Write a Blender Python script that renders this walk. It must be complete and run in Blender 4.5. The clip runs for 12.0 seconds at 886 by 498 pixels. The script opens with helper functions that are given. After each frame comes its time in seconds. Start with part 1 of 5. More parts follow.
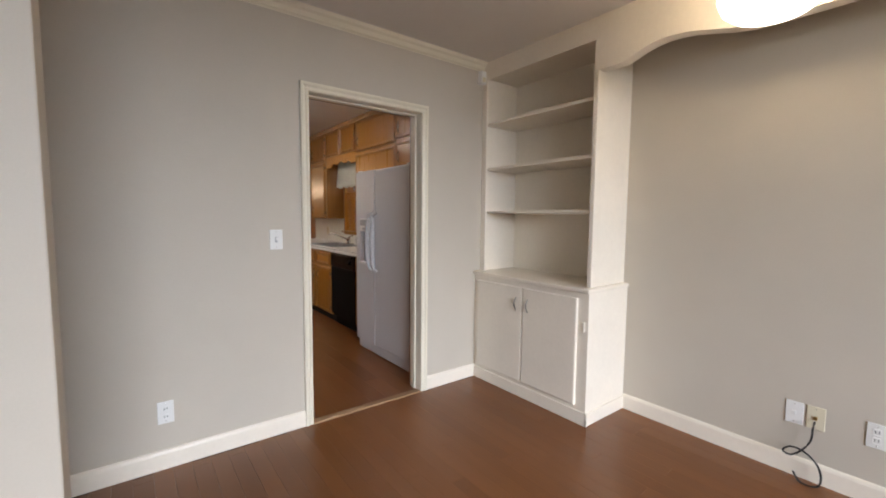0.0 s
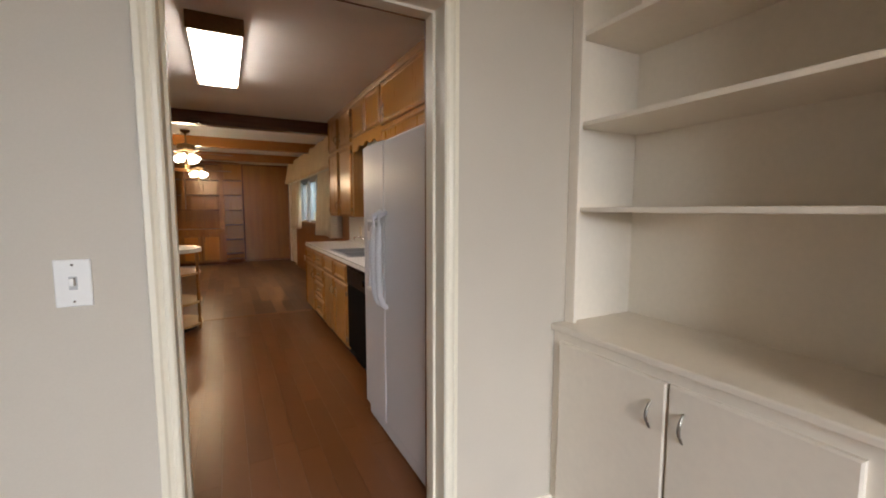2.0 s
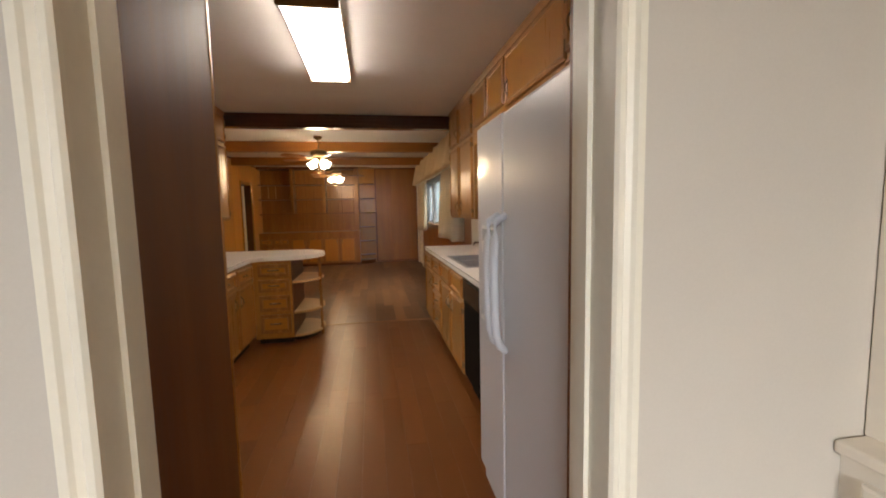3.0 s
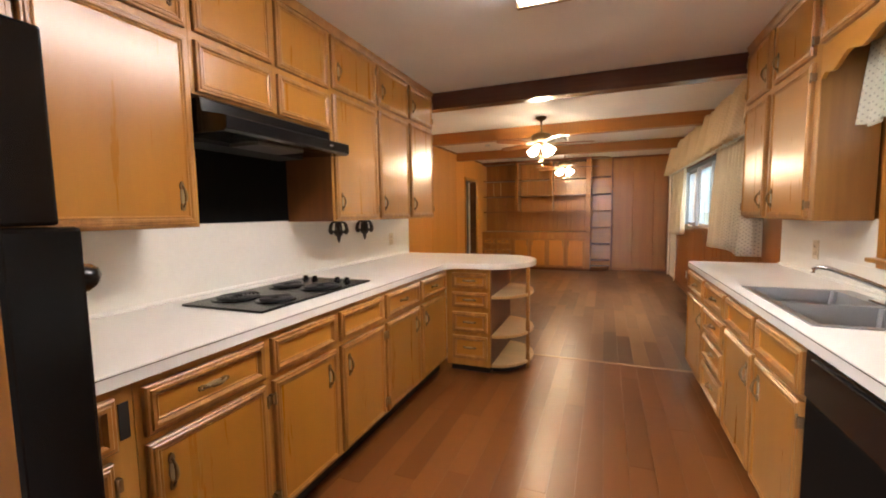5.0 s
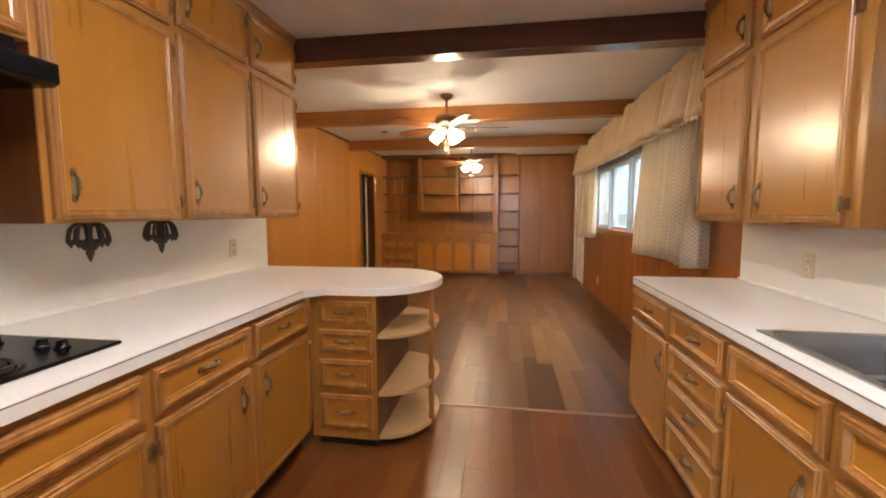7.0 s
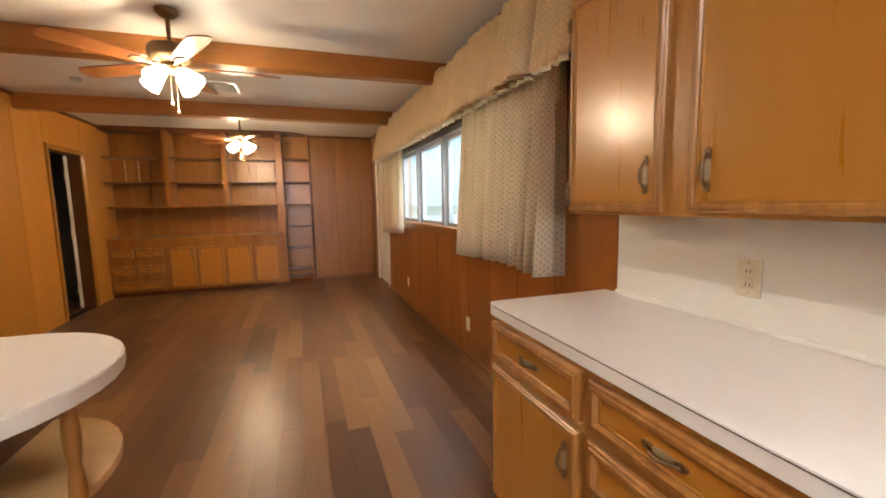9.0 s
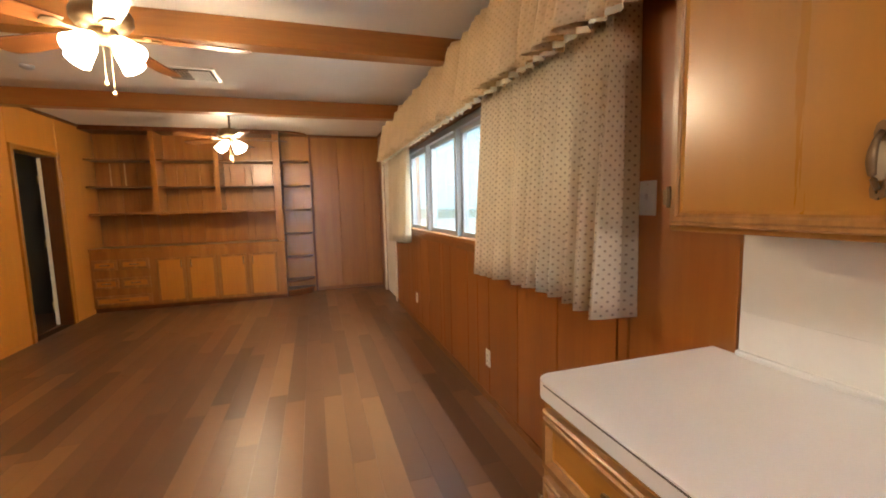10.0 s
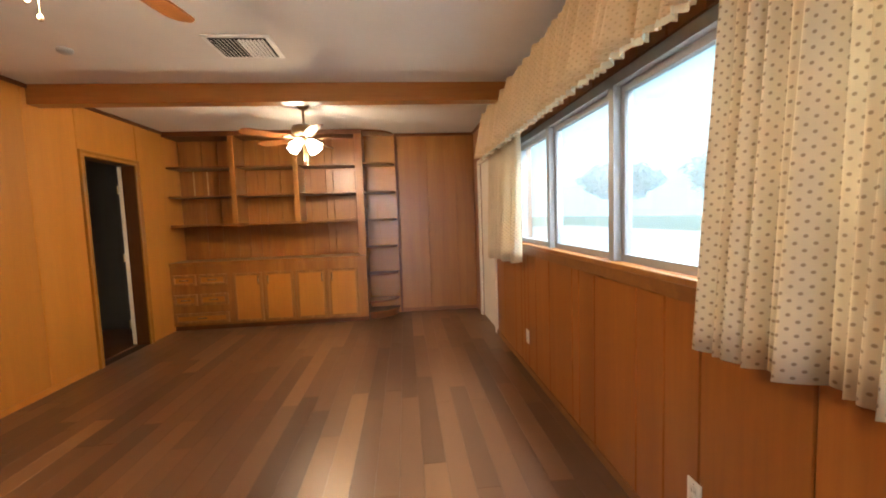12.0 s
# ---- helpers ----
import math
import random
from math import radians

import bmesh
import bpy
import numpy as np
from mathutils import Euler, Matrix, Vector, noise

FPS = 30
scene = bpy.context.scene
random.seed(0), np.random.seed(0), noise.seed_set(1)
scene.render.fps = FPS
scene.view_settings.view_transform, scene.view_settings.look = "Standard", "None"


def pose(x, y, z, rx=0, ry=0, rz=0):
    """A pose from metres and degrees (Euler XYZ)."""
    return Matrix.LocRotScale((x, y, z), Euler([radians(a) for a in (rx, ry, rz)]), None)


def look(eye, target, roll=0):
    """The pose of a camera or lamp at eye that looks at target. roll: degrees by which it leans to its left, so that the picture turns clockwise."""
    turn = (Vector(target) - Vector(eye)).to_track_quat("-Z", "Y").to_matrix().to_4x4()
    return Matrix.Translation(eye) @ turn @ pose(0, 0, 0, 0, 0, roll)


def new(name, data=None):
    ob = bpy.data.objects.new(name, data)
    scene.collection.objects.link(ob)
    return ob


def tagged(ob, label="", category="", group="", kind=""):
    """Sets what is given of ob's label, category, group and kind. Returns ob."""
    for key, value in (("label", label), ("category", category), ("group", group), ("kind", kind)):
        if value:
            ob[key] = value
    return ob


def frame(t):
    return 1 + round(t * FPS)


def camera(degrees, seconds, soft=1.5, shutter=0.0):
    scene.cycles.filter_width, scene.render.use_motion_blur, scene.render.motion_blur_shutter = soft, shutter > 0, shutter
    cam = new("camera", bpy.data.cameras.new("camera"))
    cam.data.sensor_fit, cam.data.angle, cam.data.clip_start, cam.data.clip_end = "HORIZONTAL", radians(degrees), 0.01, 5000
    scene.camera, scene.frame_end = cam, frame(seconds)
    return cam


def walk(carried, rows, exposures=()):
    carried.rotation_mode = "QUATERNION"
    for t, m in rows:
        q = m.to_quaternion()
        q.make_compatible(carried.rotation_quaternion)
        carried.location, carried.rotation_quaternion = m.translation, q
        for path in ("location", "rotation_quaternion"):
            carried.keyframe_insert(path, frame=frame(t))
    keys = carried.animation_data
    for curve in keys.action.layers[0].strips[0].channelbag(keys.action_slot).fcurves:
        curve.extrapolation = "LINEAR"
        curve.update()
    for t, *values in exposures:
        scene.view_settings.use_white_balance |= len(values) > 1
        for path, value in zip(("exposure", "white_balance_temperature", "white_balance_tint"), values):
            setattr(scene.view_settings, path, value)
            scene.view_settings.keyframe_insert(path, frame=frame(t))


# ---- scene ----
cam = camera(94.2, 12.0, soft=1.9)
PATH = [
    (0, (0.107, -0.298, 1.311), (1.32, 1.284, 1.152), 0.5),
    (0.5, (0.39, 0.004, 1.339), (1.674, 1.529, 1.181), -0.9),
    (1, (0.678, 0.282, 1.343), (1.893, 1.858, 1.141), 0.6),
    (1.5, (0.897, 0.589, 1.349), (1.932, 2.29, 1.154), 1.1),
    (2, (1.123, 0.891, 1.346), (2.05, 2.653, 1.156), 0.1),
    (2.5, (1.353, 1.175, 1.37), (1.977, 3.064, 1.164), -0.5),
    (4.3, (1.416, 2.396, 1.312), (1.28, 4.384, 1.144), -2.0),
    (4.5, (1.4, 2.481, 1.326), (1.174, 4.46, 1.15), -1.8),
    (5, (1.417, 2.776, 1.331), (0.683, 4.628, 1.157), -0.9),
    (5.5, (1.36, 2.966, 1.314), (0.355, 4.685, 1.131), -1.5),
    (6, (1.271, 3.25, 1.344), (0.411, 5.048, 1.172), -1.7),
    (6.5, (1.285, 3.548, 1.326), (0.666, 5.442, 1.156), -0.2),
    (7, (1.245, 3.86, 1.322), (0.948, 5.829, 1.142), -0.2),
    (7.5, (1.181, 4.176, 1.341), (1.291, 6.164, 1.153), -1.5),
    (7.7, (1.221, 4.297, 1.364), (1.439, 6.275, 1.163), -1.8),
    (9.3, (1.428, 5.289, 1.313), (2.09, 7.162, 1.088), -1.0),
    (9.5, (1.507, 5.423, 1.328), (2.112, 7.316, 1.104), -0.6),
    (10, (1.539, 5.705, 1.337), (2.13, 7.604, 1.127), -1.4),
    (10.5, (1.567, 6.001, 1.325), (2.096, 7.919, 1.125), -1.5),
    (11, (1.647, 6.313, 1.334), (1.993, 8.275, 1.154), -0.1),
    (11.5, (1.637, 6.614, 1.334), (1.916, 8.587, 1.162), -0.7),
    (12, (1.618, 6.876, 1.336), (1.798, 8.861, 1.179), -2.0),
]
walk(cam, [(t, look(eye, target, roll)) for t, eye, target, roll in PATH],
     exposures=((0.0, -1.08, 6650, 10), (1.5, -1.08, 6750, 10), (2.5, -1.02, 7200, 10), (4.3, -0.05, 6950, 10),
                (5.5, 0.15, 6550, 10), (7.5, 0.05, 6500, 10), (9.5, 0.06, 6750, 10), (10.5, 0.2, 6650, 10), (12.0, 0.25, 6350, 10)))

# ---- world, sun, lamps ----
world = bpy.data.worlds.new("World")
scene.world = world
world.use_nodes = True
wn = world.node_tree.nodes
sky = wn.new("ShaderNodeTexSky")
sky.sky_type = 'NISHITA'
sky.sun_disc = False
sky.sun_elevation = radians(52)
sky.sun_rotation = radians(250)
world.node_tree.links.new(sky.outputs[0], wn["Background"].inputs[0])
wn["Background"].inputs[1].default_value = 0.15

sun = new("sun", bpy.data.lights.new("sun", 'SUN'))
sun.data.energy, sun.data.angle, sun.data.color = 5.0, radians(0.6), (1.0, 0.95, 0.87)
sun.matrix_world = look((0, 0, 0), (0.55, 0.20, -0.82))


def area_lamp(name, eye, target, w, h, watts, colour):
    ob = new(name, bpy.data.lights.new(name, 'AREA'))
    ob.data.shape, ob.data.size, ob.data.size_y, ob.data.energy, ob.data.color = 'RECTANGLE', w, h, watts, colour
    ob.matrix_world = look(eye, target)
    return ob


def point_lamp(name, place, watts, colour, radius):
    ob = new(name, bpy.data.lights.new(name, 'POINT'))
    ob.data.energy, ob.data.color, ob.data.shadow_soft_size = watts, colour, radius
    ob.location = place
    return ob


DAY = (0.86, 0.93, 1.0)
area_lamp("den_window_skylight", (3.35, 8.8, 2.85), (0.4, 8.8, 0.6), 3.6, 0.8, 340, DAY)
area_lamp("kitchen_window_skylight", (3.2, 4.87, 2.7), (1.6, 4.87, 0.6), 0.9, 0.6, 60, DAY)
area_lamp("dining_window_skylight", (-0.3, -6.0, 2.5), (0.8, 2.2, 0.7), 4.2, 1.6, 1850, (0.80, 0.87, 1.0))
WARM = (1.0, 0.78, 0.51)
BULB_GLOW, TUBE_GLOW, BOWL_GLOW = 28.0, 38.0, 14.0

# ---- materials ----


def node_mat(name):
    m = bpy.data.materials.new(name)
    m.use_nodes = True
    nt = m.node_tree
    return m, nt, nt.nodes["Principled BSDF"]


def coords(nt, scale, kind="Object"):
    tc = nt.nodes.new("ShaderNodeTexCoord")
    mp = nt.nodes.new("ShaderNodeMapping")
    mp.inputs["Scale"].default_value = scale
    nt.links.new(tc.outputs[kind], mp.inputs[0])
    return mp.outputs[0]


def noise_node(nt, vec, scale, detail=4.0, rough=0.55, distort=0.0):
    n = nt.nodes.new("ShaderNodeTexNoise")
    n.inputs["Scale"].default_value, n.inputs["Detail"].default_value = scale, detail
    n.inputs["Roughness"].default_value, n.inputs["Distortion"].default_value = rough, distort
    nt.links.new(vec, n.inputs["Vector"])
    return n.outputs["Fac"]


def ramp(nt, fac, stops):
    r = nt.nodes.new("ShaderNodeValToRGB")
    while len(r.color_ramp.elements) < len(stops):
        r.color_ramp.elements.new(0.5)
    for e, (p, c) in zip(r.color_ramp.elements, stops):
        e.position, e.color = p, (*c, 1)
    nt.links.new(fac, r.inputs[0])
    return r.outputs[0]


def mix(nt, a, b, fac, mode='MIX'):
    n = nt.nodes.new("ShaderNodeMix")
    n.data_type, n.blend_type = 'RGBA', mode
    for sock, v in ((n.inputs[0], fac), (n.inputs[6], a), (n.inputs[7], b)):
        if isinstance(v, (int, float)):
            sock.default_value = v
        elif isinstance(v, tuple):
            sock.default_value = (*v, 1)
        else:
            nt.links.new(v, sock)
    return n.outputs[2]


def mathn(nt, op, a, b):
    n = nt.nodes.new("ShaderNodeMath")
    n.operation = op
    for sock, v in ((n.inputs[0], a), (n.inputs[1], b)):
        if isinstance(v, (int, float)):
            sock.default_value = v
        else:
            nt.links.new(v, sock)
    return n.outputs[0]


def add_bump(nt, bsdf, height, strength, dist=0.002):
    b = nt.nodes.new("ShaderNodeBump")
    b.inputs["Strength"].default_value, b.inputs["Distance"].default_value = strength, dist
    nt.links.new(height, b.inputs["Height"])
    nt.links.new(b.outputs[0], bsdf.inputs["Normal"])


def plain(name, colour, rough=0.5, metal=0.0, vary=0.12, grain=60.0, bump=0.1, coat=0.0):
    m, nt, b = node_mat(name)
    v = coords(nt, (1, 1, 1))
    big, fine = noise_node(nt, v, 2.3, 3), noise_node(nt, v, grain, 4)
    f = mathn(nt, 'ADD', mathn(nt, 'MULTIPLY', big, 0.65), mathn(nt, 'MULTIPLY', fine, 0.35))
    lo = tuple(c * (1 - vary) for c in colour)
    hi = tuple(min(1, c * (1 + vary)) for c in colour)
    nt.links.new(ramp(nt, f, ((0.3, lo), (0.7, hi))), b.inputs["Base Color"])
    nt.links.new(mathn(nt, 'ADD', mathn(nt, 'MULTIPLY', big, 0.06), rough - 0.03), b.inputs["Roughness"])
    b.inputs["Metallic"].default_value = metal
    b.inputs["Coat Weight"].default_value = coat
    if bump:
        add_bump(nt, b, fine, bump)
    return m


def wood(name, dark, mid, light, axis=2, rough=0.32, coat=0.25, scale=1.0, by_object=0.0, bump=0.08):
    """Stained wood; axis is the way the grain runs."""
    m, nt, b = node_mat(name)
    s = [14.0 * scale] * 3
    s[axis] = 0.9 * scale
    v = coords(nt, tuple(s))
    if by_object:
        info = nt.nodes.new("ShaderNodeObjectInfo")
        off = nt.nodes.new("ShaderNodeVectorMath")
        off.operation = 'MULTIPLY_ADD'
        nt.links.new(info.outputs["Random"], off.inputs[0])
        off.inputs[1].default_value = (37, 53, 41)
        nt.links.new(v, off.inputs[2])
        v = off.outputs[0]
    big = noise_node(nt, v, 0.55, 3, 0.5, 1.2)
    fine = noise_node(nt, v, 5.0, 6, 0.62, 0.3)
    f = mathn(nt, 'ADD', mathn(nt, 'MULTIPLY', big, 0.62), mathn(nt, 'MULTIPLY', fine, 0.38))
    col = ramp(nt, f, ((0.30, dark), (0.50, mid), (0.68, light)))
    if by_object:
        tone = ramp(nt, info.outputs["Random"], ((0.0, (1 - by_object,) * 3), (1.0, (1 + by_object,) * 3)))
        col = mix(nt, col, tone, 1.0, 'MULTIPLY')
    nt.links.new(col, b.inputs["Base Color"])
    nt.links.new(mathn(nt, 'ADD', mathn(nt, 'MULTIPLY', fine, 0.2), rough - 0.1), b.inputs["Roughness"])
    b.inputs["Coat Weight"].default_value, b.inputs["Coat Roughness"].default_value = coat, 0.22
    add_bump(nt, b, fine, bump, 0.001)
    return m


def planks_mat(name, tones, rough=0.3):
    """Floor boards: tone from each board, grain along its length (local y)."""
    m, nt, b = node_mat(name)
    info = nt.nodes.new("ShaderNodeObjectInfo")
    v = coords(nt, (7, 0.8, 7))
    off = nt.nodes.new("ShaderNodeVectorMath")
    off.operation = 'MULTIPLY_ADD'
    nt.links.new(info.outputs["Random"], off.inputs[0])
    off.inputs[1].default_value = (91, 77, 31)
    nt.links.new(v, off.inputs[2])
    fine = noise_node(nt, off.outputs[0], 2.2, 4, 0.5, 0.2)
    big = noise_node(nt, off.outputs[0], 0.5, 3)
    tone = ramp(nt, info.outputs["Random"], tones)
    grain = ramp(nt, mathn(nt, 'ADD', mathn(nt, 'MULTIPLY', fine, 0.55), mathn(nt, 'MULTIPLY', big, 0.45)), ((0.2, (0.90, 0.89, 0.88)), (0.8, (1.10, 1.10, 1.10))))
    nt.links.new(mix(nt, tone, grain, 1.0, 'MULTIPLY'), b.inputs["Base Color"])
    wear = noise_node(nt, coords(nt, (1, 1, 1)), 2.5, 3)
    nt.links.new(mathn(nt, 'ADD', mathn(nt, 'MULTIPLY', wear, 0.16), rough - 0.07), b.inputs["Roughness"])
    return m


def glow(name, colour, strength):
    m, nt, b = node_mat(name)
    b.inputs["Base Color"].default_value = (*colour, 1)
    b.inputs["Emission Color"].default_value = (*colour, 1)
    b.inputs["Emission Strength"].default_value = strength
    return m


def dotted_cloth(name, ground, dot, thin):
    """Cream cotton print with rows of small dots, thin enough to let light through."""
    m, nt, b = node_mat(name)
    uv = nt.nodes.new("ShaderNodeUVMap")
    mp = nt.nodes.new("ShaderNodeMapping")
    nt.links.new(uv.outputs[0], mp.inputs[0])
    mp.inputs["Rotation"].default_value = (0, 0, radians(45))
    mp.vector_type = 'TEXTURE'
    mp.inputs["Scale"].default_value = (1 / 44, 1 / 44, 1)
    vor = nt.nodes.new("ShaderNodeTexVoronoi")
    vor.inputs["Scale"].default_value, vor.inputs["Randomness"].default_value = 1.0, 0.0
    nt.links.new(mp.outputs[0], vor.inputs["Vector"])
    f = ramp(nt, vor.outputs["Distance"], ((0.12, (1, 1, 1)), (0.23, (0, 0, 0))))
    weave = noise_node(nt, coords(nt, (1, 1, 1)), 9, 4)
    basec = ramp(nt, weave, ((0.3, tuple(c * 0.9 for c in ground)), (0.7, ground)))
    col = mix(nt, basec, dot, f)
    nt.links.new(col, b.inputs["Base Color"])
    b.inputs["Roughness"].default_value = 0.9
    tr = nt.nodes.new("ShaderNodeBsdfTranslucent")
    nt.links.new(col, tr.inputs[0])
    mx = nt.nodes.new("ShaderNodeMixShader")
    mx.inputs[0].default_value = thin
    nt.links.new(b.outputs[0], mx.inputs[1])
    nt.links.new(tr.outputs[0], mx.inputs[2])
    nt.links.new(mx.outputs[0], nt.nodes["Material Output"].inputs[0])
    add_bump(nt, b, noise_node(nt, coords(nt, (1, 1, 1)), 400, 2), 0.15, 0.0005)
    return m


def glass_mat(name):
    m, nt, b = node_mat(name)
    b.inputs["Base Color"].default_value = (0.86, 0.96, 1.0, 1)
    b.inputs["Transmission Weight"].default_value = 1.0
    b.inputs["Roughness"].default_value, b.inputs["IOR"].default_value = 0.0, 1.45
    # Translucent veil stands for daylight glare that washes out the view.
    veil = nt.nodes.new("ShaderNodeBsdfTranslucent")
    veil.inputs[0].default_value = (0.80, 0.93, 1.0, 1)
    mx = nt.nodes.new("ShaderNodeMixShader")
    veil_fac = noise_node(nt, coords(nt, (1, 1, 1)), 2.0, 4)
    nt.links.new(mathn(nt, 'ADD', mathn(nt, 'MULTIPLY', veil_fac, 0.05), 0.06), mx.inputs[0])
    nt.links.new(b.outputs[0], mx.inputs[1])
    nt.links.new(veil.outputs[0], mx.inputs[2])
    nt.links.new(mx.outputs[0], nt.nodes["Material Output"].inputs[0])
    return m


GREIGE = plain("greige wall paint", (0.565, 0.515, 0.44), 0.6, vary=0.04, grain=180, bump=0.06)
CEIL = plain("white ceiling texture", (0.71, 0.685, 0.66), 0.85, vary=0.05, grain=120, bump=0.35)
TRIM = plain("cream trim paint", (0.80, 0.75, 0.62), 0.4, vary=0.05, grain=50, bump=0.08)
WHITE = plain("white gloss paint", (0.87, 0.80, 0.69), 0.38, vary=0.05, grain=40, bump=0.08)
HONEY = wood("honey stained birch", (0.355, 0.145, 0.016), (0.395, 0.166, 0.020), (0.43, 0.186, 0.024), 2, 0.30, 0.45, 0.3, 0.05, 0.015)
HONEY_X = wood("honey stained birch rail", (0.38, 0.158, 0.020), (0.45, 0.194, 0.026), (0.50, 0.226, 0.034), 0, 0.36, 0.3, 0.6)
GLAZE = wood("dark glazed moulding", (0.21, 0.085, 0.019), (0.32, 0.14, 0.033), (0.44, 0.205, 0.05), 2, 0.4, 0.25, 1.0)
FACE = wood("stained face frame", (0.30, 0.13, 0.024), (0.39, 0.178, 0.035), (0.47, 0.23, 0.05), 2, 0.36, 0.35, 0.7)
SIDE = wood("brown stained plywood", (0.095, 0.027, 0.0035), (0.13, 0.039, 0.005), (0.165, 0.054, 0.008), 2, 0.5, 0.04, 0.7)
END = wood("dull stained end panel", (0.20, 0.083, 0.018), (0.26, 0.113, 0.025), (0.32, 0.145, 0.034), 2, 0.36, 0.3, 0.6)
PALE = wood("pale worn shelf", (0.50, 0.30, 0.13), (0.58, 0.37, 0.17), (0.65, 0.43, 0.21), 0, 0.36, 0.3, 0.6)
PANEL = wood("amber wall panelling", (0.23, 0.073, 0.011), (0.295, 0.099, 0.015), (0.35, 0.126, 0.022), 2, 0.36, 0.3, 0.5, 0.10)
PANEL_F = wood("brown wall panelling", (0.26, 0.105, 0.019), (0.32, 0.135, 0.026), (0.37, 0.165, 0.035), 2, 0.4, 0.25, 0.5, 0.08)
# Panelling lightened in colour for the light that reaches the door wall.
PANEL_LIT = wood("golden wall panelling, lit copy", (0.54, 0.214, 0.030), (0.59, 0.242, 0.036), (0.64, 0.27, 0.045), 2, 0.38, 0.25, 0.4, 0.06)
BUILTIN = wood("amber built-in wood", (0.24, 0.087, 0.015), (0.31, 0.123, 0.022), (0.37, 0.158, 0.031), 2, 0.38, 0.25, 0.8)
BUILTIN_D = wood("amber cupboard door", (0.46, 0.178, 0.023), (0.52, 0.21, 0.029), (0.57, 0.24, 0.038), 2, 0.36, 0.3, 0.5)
# Built-in wood darkened for the shade on shelf edges and undersides.
BUILTIN_X = wood("amber shelf wood darkened for shade", (0.16, 0.058, 0.012), (0.22, 0.085, 0.017), (0.28, 0.115, 0.025), 0, 0.38, 0.25, 0.8)
BEAM_D = wood("dark stained beam", (0.045, 0.016, 0.010), (0.075, 0.026, 0.015), (0.11, 0.04, 0.02), 0, 0.22, 0.5, 0.8)
BEAM_L = wood("amber stained beam", (0.25, 0.092, 0.018), (0.33, 0.13, 0.026), (0.39, 0.165, 0.037), 0, 0.34, 0.35, 0.8)
BLADE = wood("fan blade veneer", (0.20, 0.065, 0.02), (0.28, 0.10, 0.03), (0.34, 0.14, 0.045), 0, 0.3, 0.4, 1.0)
OAK = planks_mat("oak strip floor", ((0.0, (0.165, 0.058, 0.015)), (0.5, (0.18, 0.065, 0.017)), (1.0, (0.20, 0.074, 0.021))), 0.30)
LAMINATE = planks_mat("laminate plank floor", ((0.0, (0.085, 0.039, 0.018)), (0.35, (0.125, 0.057, 0.025)), (0.7, (0.165, 0.077, 0.033)), (0.88, (0.195, 0.094, 0.039)), (1.0, (0.245, 0.124, 0.049))), 0.32)
KFLOOR = planks_mat("kitchen plank floor", ((0.0, (0.145, 0.047, 0.011)), (0.5, (0.175, 0.058, 0.014)), (1.0, (0.205, 0.072, 0.018))), 0.30)
SUBFLOOR = plain("dark floor joint", (0.03, 0.014, 0.008), 0.8)
COUNTER = plain("white speckled laminate", (0.84, 0.835, 0.80), 0.33, vary=0.05, grain=300, bump=0.03)
SPLASH = plain("white laminate backsplash", (0.83, 0.825, 0.77), 0.4, vary=0.04, grain=30, bump=0.05)
SEAM = plain("dark laminate seam", (0.12, 0.10, 0.08), 0.6)
APPLIANCE = plain("white enamel", (0.68, 0.69, 0.71), 0.32, vary=0.015, grain=500, bump=0.0, coat=0.2)
GREASE = plain("greasy lamp lens", (0.13, 0.12, 0.10), 0.4)
GREY_PLASTIC = plain("grey plastic", (0.42, 0.43, 0.44), 0.4)
BLACK = plain("black enamel", (0.005, 0.005, 0.006), 0.24, vary=0.1, grain=80, bump=0.02, coat=0.04)
BLACK_SOFT = plain("matt black panel", (0.006, 0.006, 0.006), 0.6, bump=0.03)
for m_, lvl in ((BLACK, 0.22), (BLACK_SOFT, 0.06)):
    m_.node_tree.nodes["Principled BSDF"].inputs["Specular IOR Level"].default_value = lvl
COIL = plain("black burner coil", (0.02, 0.02, 0.022), 0.5, 0.3)
STEEL = plain("brushed stainless steel", (0.40, 0.42, 0.44), 0.42, 1.0, 0.1, 200, 0.05)
NICKEL = plain("brushed nickel", (0.30, 0.28, 0.25), 0.35, 1.0, 0.05, 90, 0.03)
CHROME = plain("chrome", (0.75, 0.75, 0.76), 0.12, 1.0, 0.03, 50, 0)
BRONZE = plain("antique bronze", (0.20, 0.125, 0.06), 0.42, 0.7, 0.3, 90, 0.1)
IRON = plain("dark wrought iron", (0.06, 0.052, 0.048), 0.5, 0.5, 0.3, 90, 0.1)
BONE = plain("bone porcelain", (0.33, 0.25, 0.15), 0.35)
BRASS = plain("worn brass", (0.6, 0.42, 0.16), 0.3, 1.0)
IVORY = plain("ivory plastic", (0.72, 0.66, 0.50), 0.4, vary=0.03)
SWITCHW = plain("white plastic", (0.82, 0.82, 0.80), 0.35, vary=0.02)
CABLE = plain("black cable", (0.015, 0.015, 0.016), 0.5)
# Near-black that stands for the shade in slots, toe kicks and the vent.
RECESS_SHADE = plain("near-black recess shade", (0.01, 0.009, 0.008), 0.8)
CLOTH = dotted_cloth("cream dotted curtain", (0.86, 0.75, 0.56), (0.45, 0.33, 0.21), 0.4)
CLOTH_V = dotted_cloth("cream dotted valance", (0.78, 0.60, 0.37), (0.58, 0.42, 0.24), 0.2)
LACE = plain("white lace edging", (0.70, 0.67, 0.55), 0.9, vary=0.1, grain=120, bump=0.4)
LINEN = dotted_cloth("white patterned linen", (0.70, 0.68, 0.58), (0.42, 0.40, 0.34), 0.4)
